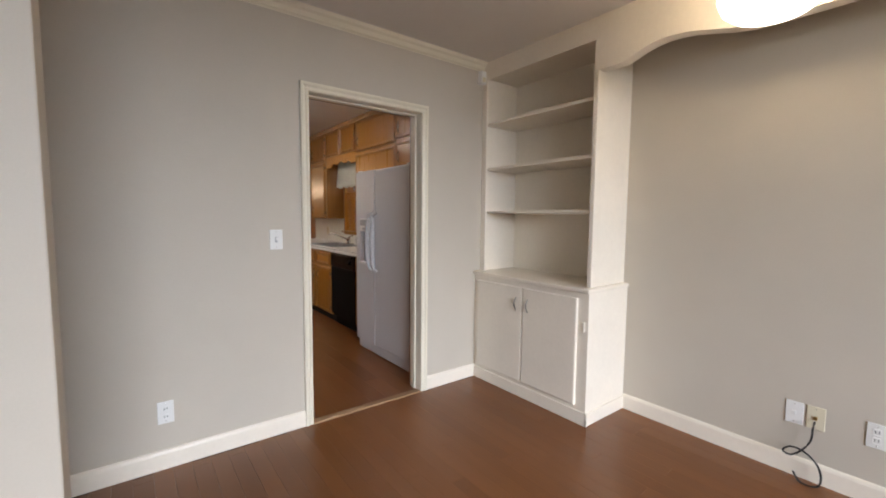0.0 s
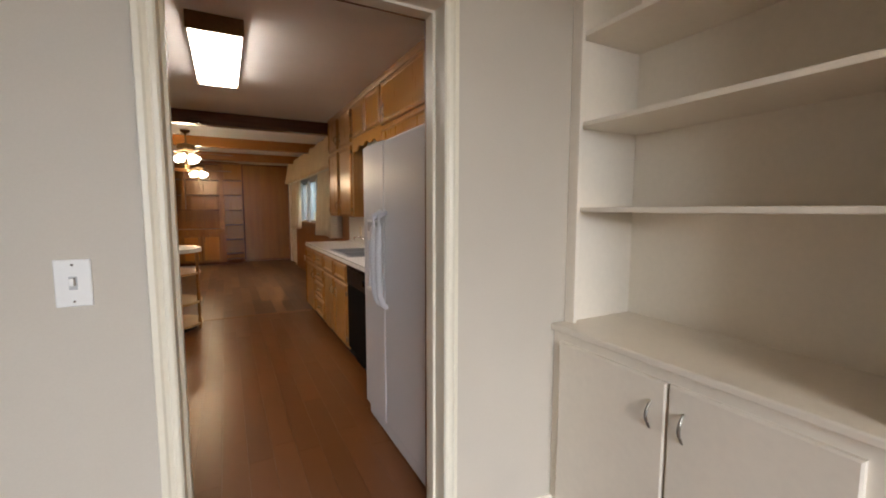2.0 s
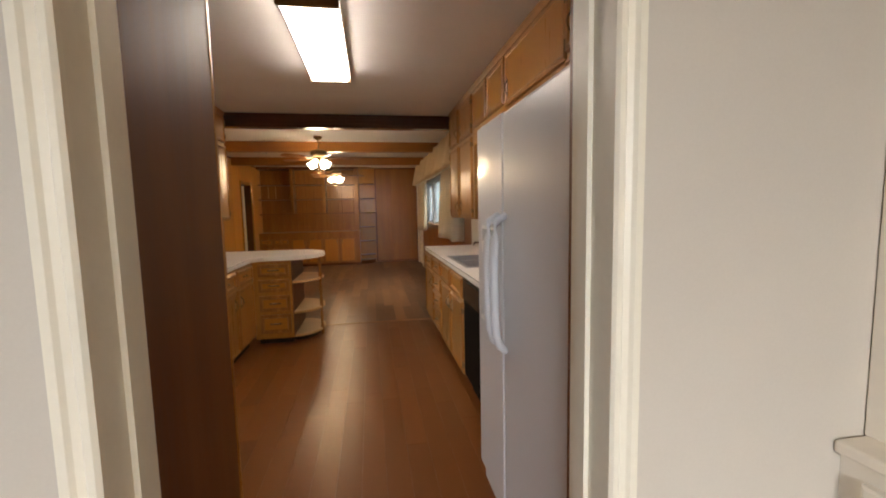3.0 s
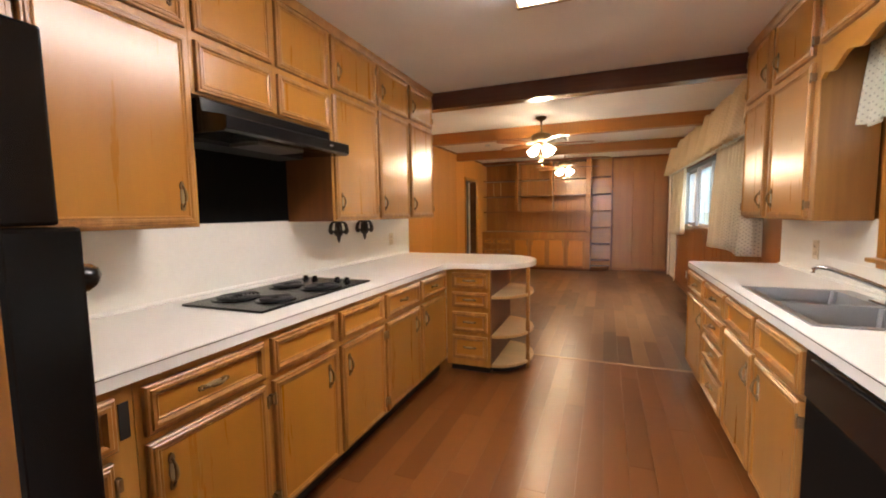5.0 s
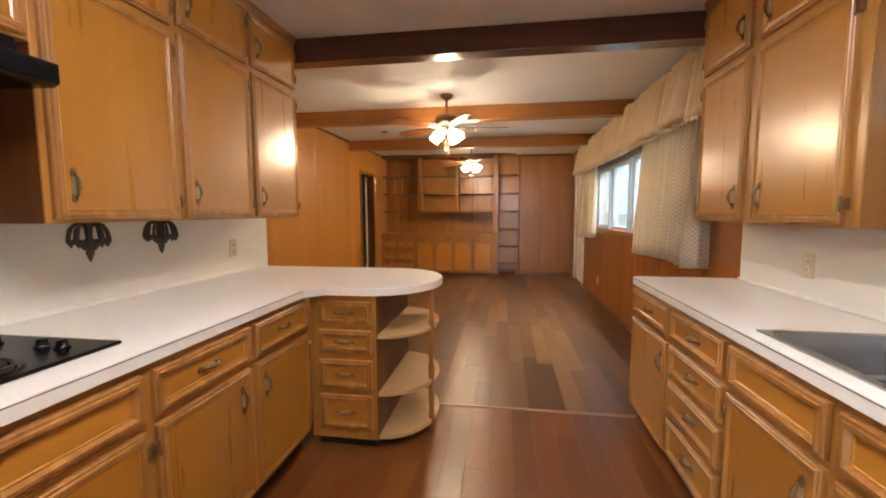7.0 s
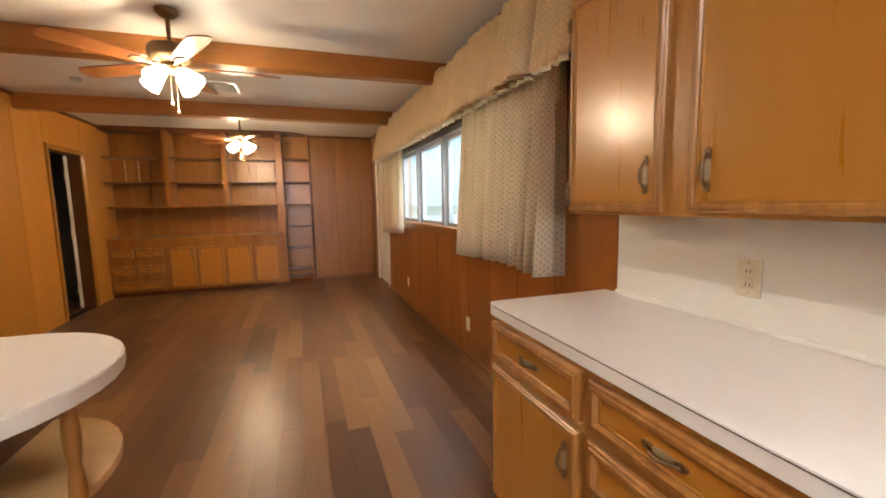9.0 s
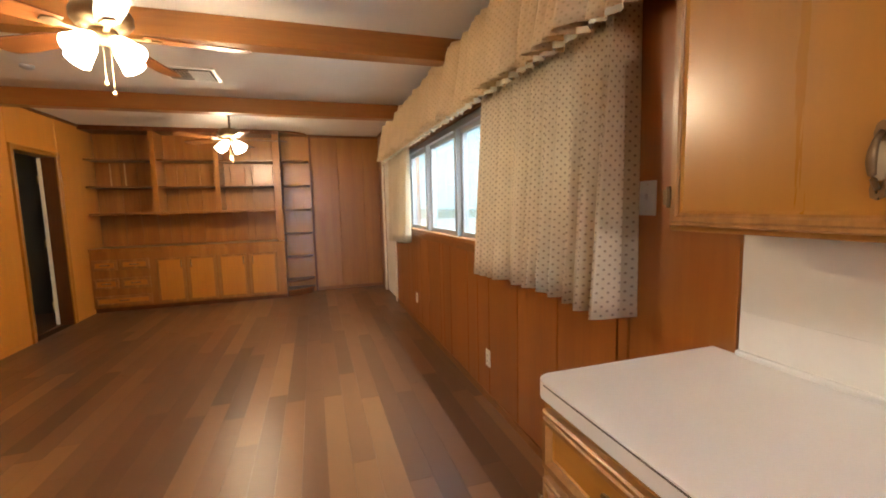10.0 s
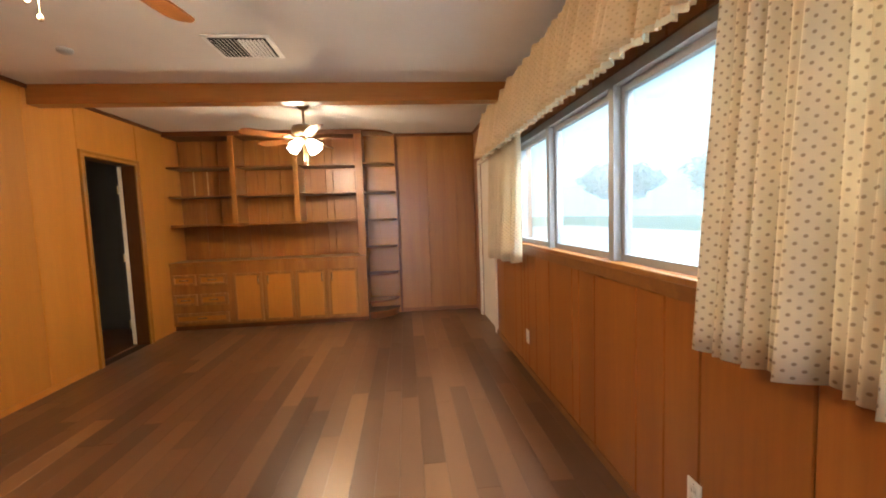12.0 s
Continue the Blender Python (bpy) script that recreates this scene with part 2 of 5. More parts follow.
ALU = plain("grey aluminium sash", (0.40, 0.41, 0.42), 0.4, 0.3, 0.1)
GLASS = glass_mat("window glass")
FROST = glow("lit frosted glass", (1.0, 0.88, 0.67), BULB_GLOW)
TUBE = glow("lit acrylic diffuser", (1.0, 0.93, 0.88), TUBE_GLOW)
BOWL = glow("lit alabaster bowl", (1.0, 0.90, 0.74), BOWL_GLOW)
GRASS = plain("mown lawn", (0.09, 0.13, 0.04), 0.9, vary=0.4, grain=25, bump=0.4)
DRIVE = plain("pale concrete", (0.50, 0.49, 0.46), 0.9, vary=0.15)
LEAF = plain("tree leaves", (0.12, 0.18, 0.12), 0.6, vary=0.4, grain=20)
BARK = plain("grey bark", (0.14, 0.11, 0.085), 0.9, vary=0.4, grain=20, bump=0.6)
BRICKY = plain("far brick house", (0.30, 0.20, 0.16), 0.9, vary=0.2, grain=20)
ROOFM = plain("grey shingle roof", (0.12, 0.115, 0.11), 0.9, vary=0.3, grain=20)
# The unlit hall's dimness is put into this paint colour.
HALL_SHADE = plain("hall paint darkened for shade", (0.20, 0.19, 0.18), 0.7, vary=0.05)

# ---- mesh helpers ----


def bm_box(bm, x0, y0, z0, x1, y1, z1, bevel=0.0, mi=0):
    vs = [bm.verts.new(p) for p in ((x0, y0, z0), (x1, y0, z0), (x1, y1, z0), (x0, y1, z0), (x0, y0, z1), (x1, y0, z1), (x1, y1, z1), (x0, y1, z1))]
    fs = [bm.faces.new([vs[i] for i in q]) for q in ((3, 2, 1, 0), (4, 5, 6, 7), (0, 1, 5, 4), (1, 2, 6, 5), (2, 3, 7, 6), (3, 0, 4, 7))]
    for f in fs:
        f.material_index = mi
    if bevel:
        es = list({e for f in fs for e in f.edges})
        r = bmesh.ops.bevel(bm, geom=es, offset=bevel, segments=2, profile=0.5, affect='EDGES')
        for f in r["faces"]:
            f.material_index = mi
    return bm


def box_bm(*a, **k):
    return bm_box(bmesh.new(), *a, **k)


def bm_lathe(bm, profile, centre=(0, 0, 0), n=24, mi=0):
    cx, cy, cz = centre
    rings = []
    for r, z in profile:
        rings.append([bm.verts.new((cx + r * math.cos(2 * math.pi * k / n), cy + r * math.sin(2 * math.pi * k / n), cz + z)) for k in range(n)] if r > 1e-5 else [bm.verts.new((cx, cy, cz + z))])
    for a, b in zip(rings, rings[1:]):
        for k in range(n):
            j = (k + 1) % n
            q = [a[k % len(a)], a[j % len(a)], b[j % len(b)], b[k % len(b)]]
            q = list(dict.fromkeys(q))
            if len(q) > 2:
                f = bm.faces.new(q)
                f.material_index, f.smooth = mi, True
    return bm


def bm_tube(bm, pts, radius, n=8, mi=0, closed=False):
    pts = [Vector(p) for p in pts]
    rings = []
    for i, p in enumerate(pts):
        d = (pts[(i + 1) % len(pts)] - pts[i - 1]) if closed else (pts[min(i + 1, len(pts) - 1)] - pts[max(i - 1, 0)])
        d.normalize()
        u = d.orthogonal().normalized() if abs(d.z) > 0.9 else d.cross(Vector((0, 0, 1))).normalized()
        w = d.cross(u)
        r = radius[i] if isinstance(radius, (list, tuple)) else radius
        rings.append([bm.verts.new(p + r * (math.cos(2 * math.pi * k / n) * u + math.sin(2 * math.pi * k / n) * w)) for k in range(n)])
    pairs = list(zip(rings, rings[1:])) + ([(rings[-1], rings[0])] if closed else [])
    for a, b in pairs:
        for k in range(n):
            f = bm.faces.new((a[k], a[(k + 1) % n], b[(k + 1) % n], b[k]))
            f.smooth, f.material_index = True, mi
    if not closed:
        bm.faces.new(rings[0][::-1]).material_index = mi
        bm.faces.new(rings[-1]).material_index = mi
    return bm


def bm_prism(bm, outline, z0, z1, mi=0):
    """A flat shape (x, y points, anticlockwise) raised from z0 to z1."""
    lo = [bm.verts.new((x, y, z0)) for x, y in outline]
    hi = [bm.verts.new((x, y, z1)) for x, y in outline]
    n = len(outline)
    bm.faces.new(lo[::-1]).material_index = mi
    bm.faces.new(hi).material_index = mi
    for k in range(n):
        bm.faces.new((lo[k], lo[(k + 1) % n], hi[(k + 1) % n], hi[k])).material_index = mi
    return bm


def mesh_of(name, bm, mats):
    me = bpy.data.meshes.new(name)
    bmesh.ops.recalc_face_normals(bm, faces=bm.faces)
    bm.to_mesh(me)
    bm.free()
    for m in mats if isinstance(mats, (list, tuple)) else [mats]:
        me.materials.append(m)
    return me


def part(name, bm, material, parent, label="", at=None):
    ob = new(name, bm if isinstance(bm, bpy.types.Mesh) else mesh_of(name, bm, material))
    ob.parent = parent
    if at is not None:
        ob.matrix_basis = at
    if label:
        ob["label"] = label
    return ob


def thing(name, label, category, m=None, group="", kind="", data=None):
    ob = tagged(new(name, data), label, category, group, kind)
    if m is not None:
        ob.matrix_basis = m
    return ob


def setting(name, bm, material, label="", category=""):
    ob = new(name, mesh_of(name, bm, material))
    return tagged(ob, label, category, "", "structure")


def framed(w, h, profile, split):
    """A door or drawer front in x, z with its face toward -y: rings of (inset, proud); rings before `split` take material 1."""
    bm = bmesh.new()
    rings = []
    for ins, pr in profile:
        rings.append([bm.verts.new(p) for p in ((ins, -pr, ins), (w - ins, -pr, ins), (w - ins, -pr, h - ins), (ins, -pr, h - ins))])
    for i, (a, b) in enumerate(zip(rings, rings[1:])):
        for k in range(4):
            bm.faces.new((a[k], a[(k + 1) % 4], b[(k + 1) % 4], b[k])).material_index = 1 if i < split else 0
    bm.faces.new(rings[-1])
    bm.faces.new(rings[0][::-1]).material_index = 1
    return bm


DOOR_PROF = [(0, 0), (0, 0.015), (0.004, 0.019), (0.010, 0.019), (0.014, 0.023), (0.022, 0.023), (0.027, 0.018), (0.032, 0.0195), (0.038, 0.016)]
DRAWER_PROF = [(0, 0), (0, 0.016), (0.005, 0.021), (0.012, 0.021), (0.016, 0.026), (0.026, 0.026), (0.034, 0.012), (0.038, 0.014), (0.042, 0.011)]
FLAT_PROF = [(0, 0), (0, 0.016), (0.006, 0.020), (0.012, 0.020)]


def pull_mesh(length=0.10):
    """Arched colonial pull with a turned waist, along z, standing off toward -y."""
    bm = bmesh.new()
    n = 13
    pts, rad = [], []
    for i in range(n):
        u = i / (n - 1)
        pts.append((0, -0.006 - 0.019 * math.sin(math.pi * u) ** 0.8, (u - 0.5) * length * 0.86))
        rad.append(0.0040 + 0.0028 * math.sin(math.pi * u) ** 2)
    bm_tube(bm, pts, rad, 8, 0)
    for s in (-1, 1):
        z = s * length * 0.42
        bm_prism_y(bm, [(-0.008, z - 0.014), (0.008, z - 0.014), (0.010, z), (0.006, z + 0.014), (0, z + 0.018 * s), (-0.006, z + 0.014), (-0.010, z)], 0.0, -0.006)
    bm_prism_y(bm, [(-0.006, -0.03), (0.006, -0.03), (0.009, 0), (0.006, 0.03), (-0.006, 0.03), (-0.009, 0)], 0.0, -0.004, 1)
    return mesh_of("handle", bm, [BRONZE, BONE])


def bm_prism_y(bm, outline, y0, y1, mi=0):
    lo = [bm.verts.new((x, y0, z)) for x, z in outline]
    hi = [bm.verts.new((x, y1, z)) for x, z in outline]
    n = len(outline)
    bm.faces.new(lo).material_index = mi
    bm.faces.new(hi[::-1]).material_index = mi
    for k in range(n):
        bm.faces.new((lo[k], lo[(k + 1) % n], hi[(k + 1) % n], hi[k])).material_index = mi


PULL = pull_mesh()


def hinge_mesh():
    bm = bmesh.new()
    bm_tube(bm, [(0, -0.021, -0.025), (0, -0.021, 0.025)], 0.005, 8)
    bm_box(bm, -0.016, -0.021, -0.018, 0.0, -0.0, 0.018)
    return mesh_of("hinge", bm, BRONZE)


HINGE = hinge_mesh()


def add_door(unit, x, z, w, h, handle="br", name="door", hinges=True, prof=DOOR_PROF):
    """A panel door on a unit's front (y = 0); handle: b/t and l/r corner, or empty."""
    d = part(name, framed(w, h, prof, len(prof) - 2), [HONEY, GLAZE], unit, at=pose(x, 0, z))
    if handle and handle[1] != "n":
        hz = 0.115 if handle[0] == "b" else h - 0.115
        if handle[0] == "m":
            hz = h / 2
        hx = w - 0.062 if handle[1] == "r" else 0.062
        part("handle", PULL, None, d, "antique bronze arched pull", pose(hx, -0.016, hz))
        if hinges:
            x_h = 0.0 if handle[1] == "r" else w
            for hz2 in (0.07, h - 0.07):
                part("hinge", HINGE, None, d, "dark bronze hinge", pose(x_h, 0, hz2, 0, 0, 0 if handle[1] == "r" else 180) @ pose(0, 0 if handle[1] == "r" else 0.0, 0) if handle[1] == "r" else Matrix.Translation((x_h, 0, hz2)) @ Matrix.Diagonal((-1, 1, 1, 1)))
    return d


def add_drawer(unit, x, z, w, h, handle=True):
    d = part("drawer", framed(w, h, DRAWER_PROF, len(DRAWER_PROF) - 2), [HONEY_X, GLAZE], unit, at=pose(x, 0, z))
    if handle:
        part("handle", PULL, None, d, "antique bronze arched pull", pose(w / 2, -0.013, h / 2, 0, 90, 0))
    return d

# ---- the setting ----
CZ = 2.50          # ceiling
XR = 2.62          # window wall of kitchen and den
XL = -0.575        # range wall of the kitchen
XD = -1.335         # door wall of the den
YF = 12.70         # far wall of the den
YD = 2.185         # dining side of the doorway wall
YK = 2.323         # kitchen side of it
XA = 2.79          # back of the dining alcove
XW = -2.0          # far side of the dining room, behind the stub wall
XS0, YS0 = -0.04, 1.0  # free end of the stub wall
CD = 2.51          # dining room ceiling


def wall_with_holes(name, axis, p0, p1, a0, a1, z1, holes, mat, label):
    """A wall slab between p0 and p1 on `axis`, from a0 to a1 along the other, with openings (a, b, z0, z1)."""
    bm = bmesh.new()
    cuts = sorted(holes)
    at = a0
    spans = []
    for a, b, lo, hi in cuts:
        spans.append((at, a, 0, z1))
        if lo > 0:
            spans.append((a, b, 0, lo))
        if hi < z1:
            spans.append((a, b, hi, z1))
        at = b
    spans.append((at, a1, 0, z1))
    for a, b, lo, hi in spans:
        if b - a > 1e-4:
            if axis == "x":
                bm_box(bm, p0, a, lo, p1, b, hi)
            else:
                bm_box(bm, a, p0, lo, b, p1, hi)
    return setting(name, bm, mat, label, "wall")


DX0, DX1, DH = 0.99, 1.803, 2.04
wall_with_holes("wall_doorway", "y", YD, YK, XW - 0.1, 3.0, 2.6, [(DX0 - 0.02, DX1 + 0.02, 0, DH + 0.02)], GREIGE, "greige painted wall with a cased doorway")
setting("wall_dining_near", box_bm(XW - 0.1, -3.1, 0, XW, YD, 2.6), GREIGE, "pale greige painted side wall", "wall")
setting("wall_dining_stub", box_bm(XW, YS0, 0, XS0, YS0 + 0.12, CD, bevel=0.004), GREIGE, "pale greige stub wall with a free end", "wall")
setting("wall_dining_alcove", box_bm(XA, -3.1, 0, XA + 0.12, YD, 2.6), GREIGE, "greige painted alcove wall", "wall")
wall_with_holes("wall_dining_back", "y", -3.2, -3.08, XW - 0.1, XA + 0.12, 2.6, [(-1.1, 1.9, 0.4, 2.15)], GREIGE, "greige painted wall with a window")
XRO = XR + 0.16
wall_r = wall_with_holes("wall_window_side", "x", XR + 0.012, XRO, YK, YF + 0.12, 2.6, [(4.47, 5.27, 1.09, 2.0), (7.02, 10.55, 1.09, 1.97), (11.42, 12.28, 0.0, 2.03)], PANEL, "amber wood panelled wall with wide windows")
setting("wall_range_side", box_bm(XL - 0.14, YK, 0, XL, 6.80, 2.6), SPLASH, "pale painted wall behind the range", "wall")
setting("wall_den_near", box_bm(XD - 0.14, 6.66, 0, XL - 0.14, 6.80, 2.6), PANEL_LIT, "golden panelled return wall", "wall")
wall_l = wall_with_holes("wall_den_side", "x", XD - 0.14, XD - 0.010, 6.80, YF + 0.12, 2.6, [(11.03, 11.80, 0, 2.03)], PANEL_LIT, "golden wood panelled wall with a doorway")
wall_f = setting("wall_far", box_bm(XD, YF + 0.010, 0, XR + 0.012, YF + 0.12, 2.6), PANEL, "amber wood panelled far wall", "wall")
setting("floor", box_bm(XW - 0.1, -3.2, -0.12, XA + 0.12, YD, -0.012), SUBFLOOR, "red-brown oak strip floor", "floor")
floor_k = setting("floor_kitchen", box_bm(XL - 0.14, YD, -0.12, XRO, 6.565, -0.012), SUBFLOOR, "red-brown plank floor in the kitchen", "floor")
floor_d = setting("floor_den", box_bm(XD - 0.14, 6.565, -0.12, XRO, YF + 0.12, -0.012), SUBFLOOR, "mixed brown laminate plank floor", "floor")
setting("floor_hall", box_bm(XD - 1.6, 10.2, -0.12, XD - 0.14, 12.6, 0.0), KFLOOR, "dark hall floor beyond the den door", "floor")
setting("ceiling_dining", box_bm(XW - 0.1, -3.2, CD, XA + 0.12, YD, CD + 0.1), CEIL, "pale textured dining room ceiling", "ceiling")
setting("ceiling", box_bm(XD - 0.14, YK, CZ, XRO, YF + 0.12, CZ + 0.1), CEIL, "white textured ceiling of kitchen and den", "ceiling")
# Hall walls and ceiling, coloured dark to stand for the lack of light.
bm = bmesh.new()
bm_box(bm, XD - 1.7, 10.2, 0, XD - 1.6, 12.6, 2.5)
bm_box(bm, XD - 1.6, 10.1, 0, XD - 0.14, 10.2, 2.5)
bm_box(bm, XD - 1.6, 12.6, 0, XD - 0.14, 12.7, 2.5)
setting("wall_hall", bm, HALL_SHADE, "hall walls with their dimness put into the paint", "wall")
setting("ceiling_hall", box_bm(XD - 1.7, 10.1, 2.5, XD - 0.14, 12.7, 2.6), HALL_SHADE, "hall ceiling with its dimness put into the paint", "ceiling")

# ---- trim of the dining room ----


def profile_strip(name, p0, p1, prof, out, mat, label):
    """A moulding from p0 to p1: prof gives (out, up) points, `out` the unit direction off the wall."""
    bm = bmesh.new()
    a, b, o = Vector(p0), Vector(p1), Vector(out)
    ra = [bm.verts.new(a + o * u + Vector((0, 0, v))) for u, v in prof]
    rb = [bm.verts.new(b + o * u + Vector((0, 0, v))) for u, v in prof]
    n = len(prof)
    for k in range(n):
        bm.faces.new((ra[k], ra[(k + 1) % n], rb[(k + 1) % n], rb[k]))
    bm.faces.new(ra)
    bm.faces.new(rb[::-1])
    return setting(name, bm, mat, label, "trim")


BASE_P = [(0, 0), (0.016, 0), (0.016, 0.082), (0.012, 0.094), (0.006, 0.10), (0, 0.10)]
CROWN_P = [(0, -0.062), (0.006, -0.062), (0.010, -0.056), (0.020, -0.052), (0.034, -0.030), (0.050, -0.018), (0.055, -0.008), (0.060, 0), (0, 0)]
profile_strip("baseboard_1", (XW, YD, 0), (DX0 - 0.053, YD, 0), BASE_P, (0, -1, 0), WHITE, "white painted baseboard")
profile_strip("baseboard_2", (DX1 + 0.053, YD, 0), (2.34, YD, 0), BASE_P, (0, -1, 0), WHITE, "white painted baseboard")
profile_strip("baseboard_3", (XA, -3.0, 0), (XA, 1.13, 0), BASE_P, (-1, 0, 0), WHITE, "white painted baseboard")
profile_strip("baseboard_4", (XW, YS0, 0), (XS0 - 0.004, YS0, 0), BASE_P, (0, -1, 0), WHITE, "white painted baseboard")
profile_strip("trim_crown", (XW, YD, CD), (2.41, YD, CD), CROWN_P, (0, -1, 0), TRIM, "white crown moulding along the ceiling")


def casing(name, x0, x1, h, y, side, w, mat, label, axis="y"):
    """Door casing of three moulded boards on a wall face at y (or x), standing out toward `side`."""
    top = thing(name, label, "door casing", kind="structure")

    def board(w_, l_):
        bm = bmesh.new()
        prof = [(0, 0), (0, 0.012), (0.006, 0.018), (0.016, 0.018), (0.020, 0.014), (w_ - 0.022, 0.018), (w_ - 0.016, 0.024), (w_ - 0.003, 0.024), (w_, 0.020), (w_, 0)]
        a = [bm.verts.new((u, -v, 0)) for u, v in prof]
        b = [bm.verts.new((u, -v, l_)) for u, v in prof]
        for k in range(len(prof)):
            j = (k + 1) % len(prof)
            bm.faces.new((a[k], a[j], b[j], b[k]))
        bm.faces.new(a)
        bm.faces.new(b[::-1])
        return bm
    if axis == "y":
        base = pose(0, y, 0) if side < 0 else pose(0, y, 0) @ Matrix.Diagonal((1, -1, 1, 1))
    else:
        base = pose(y, 0, 0, 0, 0, 90) if side > 0 else pose(y, 0, 0, 0, 0, 90) @ Matrix.Diagonal((1, -1, 1, 1))
    part("casing_board", board(w, h + w), mat, top, at=base @ pose(x1, 0, 0))
    part("casing_board", board(w, h + w), mat, top, at=base @ pose(x0, 0, 0) @ Matrix.Diagonal((-1, 1, 1, 1)))
    part("casing_board", board(w, x1 - x0 + 2 * w - 0.004), mat, top, at=base @ pose(x0 - w + 0.002, -0.001, h, 0, 90, 0) @ Matrix.Diagonal((-1, 1, 1, 1)))
    return top


casing("trim_doorway_dining", DX0, DX1, DH, YD, -1, 0.052, TRIM, "cream painted door casing round the kitchen doorway")
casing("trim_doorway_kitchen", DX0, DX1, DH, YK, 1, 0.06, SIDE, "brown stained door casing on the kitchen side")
bm = bmesh.new()
bm_box(bm, DX0 - 0.02, YD, 0, DX0, YK, DH)
bm_box(bm, DX1, YD, 0, DX1 + 0.02, YK, DH)
bm_box(bm, DX0 - 0.02, YD, DH, DX1 + 0.02, YK, DH + 0.02)
bm_box(bm, DX0, YD + 0.06, 0, DX0 + 0.010, YD + 0.10, DH - 0.01)
bm_box(bm, DX1 - 0.010, YD + 0.06, 0, DX1, YD + 0.10, DH - 0.01)
bm_box(bm, DX0, YD + 0.06, DH - 0.010, DX1, YD + 0.10, DH)
setting("door_frame", bm, TRIM, "cream painted door jamb with a stop", "door frame")
setting("threshold", box_bm(DX0, YD - 0.02, -0.012, DX1, YD + 0.035, 0.008, bevel=0.004), wood("worn wood threshold", (0.26, 0.15, 0.08), (0.36, 0.22, 0.12), (0.44, 0.29, 0.17), 0, 0.5, 0.05), "worn pale wooden threshold strip", "threshold")

# ---- dining room things ----


def dining_bookcase():
    u = thing("built_in_bookcase", "white painted built-in bookcase with open shelves over a cupboard", "bookcase")
    x0, x1, y0, y1, yb = 2.34, 2.41, 1.135, YD, 1.19
    bm = box_bm(x0, y0, 0.0, XA, y1, 0.845)
    part("cupboard_body", bm, WHITE, u)
    part("plinth", box_bm(x0 - 0.012, y0 - 0.012, 0, x0, y1 - 0.002, 0.085, bevel=0.003), WHITE, u)
    part("plinth", box_bm(x0 - 0.012, y0 - 0.012, 0, XA - 0.002, y0, 0.085, bevel=0.003), WHITE, u)
    part("counter", box_bm(x0 - 0.025, y0 - 0.012, 0.845, XA - 0.002, y1 - 0.002, 0.872, bevel=0.006), WHITE, u)
    part("end_panel", box_bm(x1, 1.165, 0.872, XA, yb, 2.45), WHITE, u)
    part("stile", box_bm(x1 - 0.018, 1.160, 0.872, x1 - 0.0005, yb, 2.375, bevel=0.003), WHITE, u)
    part("stile", box_bm(x1 - 0.018, y1 - 0.055, 0.872, x1, y1 - 0.002, 2.375, bevel=0.003), WHITE, u)
    part("back_panel", box_bm(XA - 0.014, yb, 0.872, XA - 0.004, y1 - 0.002, CD - 0.001), WHITE, u)
    part("side_panel", box_bm(x1, y1 - 0.018, 0.872, XA - 0.014, y1 - 0.002, CD - 0.001), WHITE, u)
    part("top_rail", box_bm(x1 - 0.018, yb - 0.03, 2.3755, x1, y1 - 0.002, CD - 0.001), WHITE, u)
    part("soffit", box_bm(x1, yb, 2.40, XA - 0.014, y1 - 0.018, 2.42), WHITE, u)
    for z in (1.357, 1.70, 2.05):
        part("shelf", box_bm(x1 + 0.004, yb, z - 0.02, XA - 0.014, y1 - 0.018, z, bevel=0.003), WHITE, u)
    for a, b, h in ((1.21, 1.655, "l"), (1.665, 2.135, "r")):
        w = b - a
        d = part("door", framed(w, 0.69, FLAT_PROF, 9), [WHITE, WHITE], u, at=pose(x0, b, 0.115, 0, 0, -90))
        bmh = bmesh.new()
        bm_tube(bmh, [(0, -0.02 - 0.022 * math.sin(math.pi * k / 10), (k / 10 - 0.5) * 0.095) for k in range(11)], [0.0035 + 0.002 * math.sin(math.pi * k / 10) for k in range(11)], 8)
        part("handle", bmh, NICKEL, d, "brushed nickel bow handle", pose(w - 0.05 if h == "r" else 0.05, 0, 0.57))
    part("latch", box_bm(x0 - 0.012, 1.155, 0.60, x0, 1.172, 0.66, bevel=0.003), WHITE, u)
    return u


dining_bookcase()

# scalloped header across the alcove
bm = bmesh.new()
pts = []
for k in range(41):
    y = 1.165 - 4.1 * (k / 40) ** 1.6
    d = 1.165 - y
    if d < 0.17:
        z = 2.197
    elif d < 0.40:
        z = 2.197 + 0.062 * math.sin(0.5 * math.pi * (d - 0.17) / 0.23) ** 0.8
    else:
        z = 2.222 + 0.037 * math.cos(math.pi * min((d - 0.40) / 0.42, 1.0))
    pts.append((y, z))
for (ya, za), (yb_, zb) in zip(pts, pts[1:]):
    q = []
    for x in (2.392, 2.47):
        q.append([bm.verts.new((x, ya, za)), bm.verts.new((x, yb_, zb)), bm.verts.new((x, yb_, CD)), bm.verts.new((x, ya, CD))])
    bm.faces.new(q[0])
    bm.faces.new(q[1][::-1])
    bm.faces.new((q[0][0], q[0][1], q[1][1], q[1][0]))
setting("trim_scalloped_header", bm, WHITE, "white scalloped header board over the alcove", "trim")


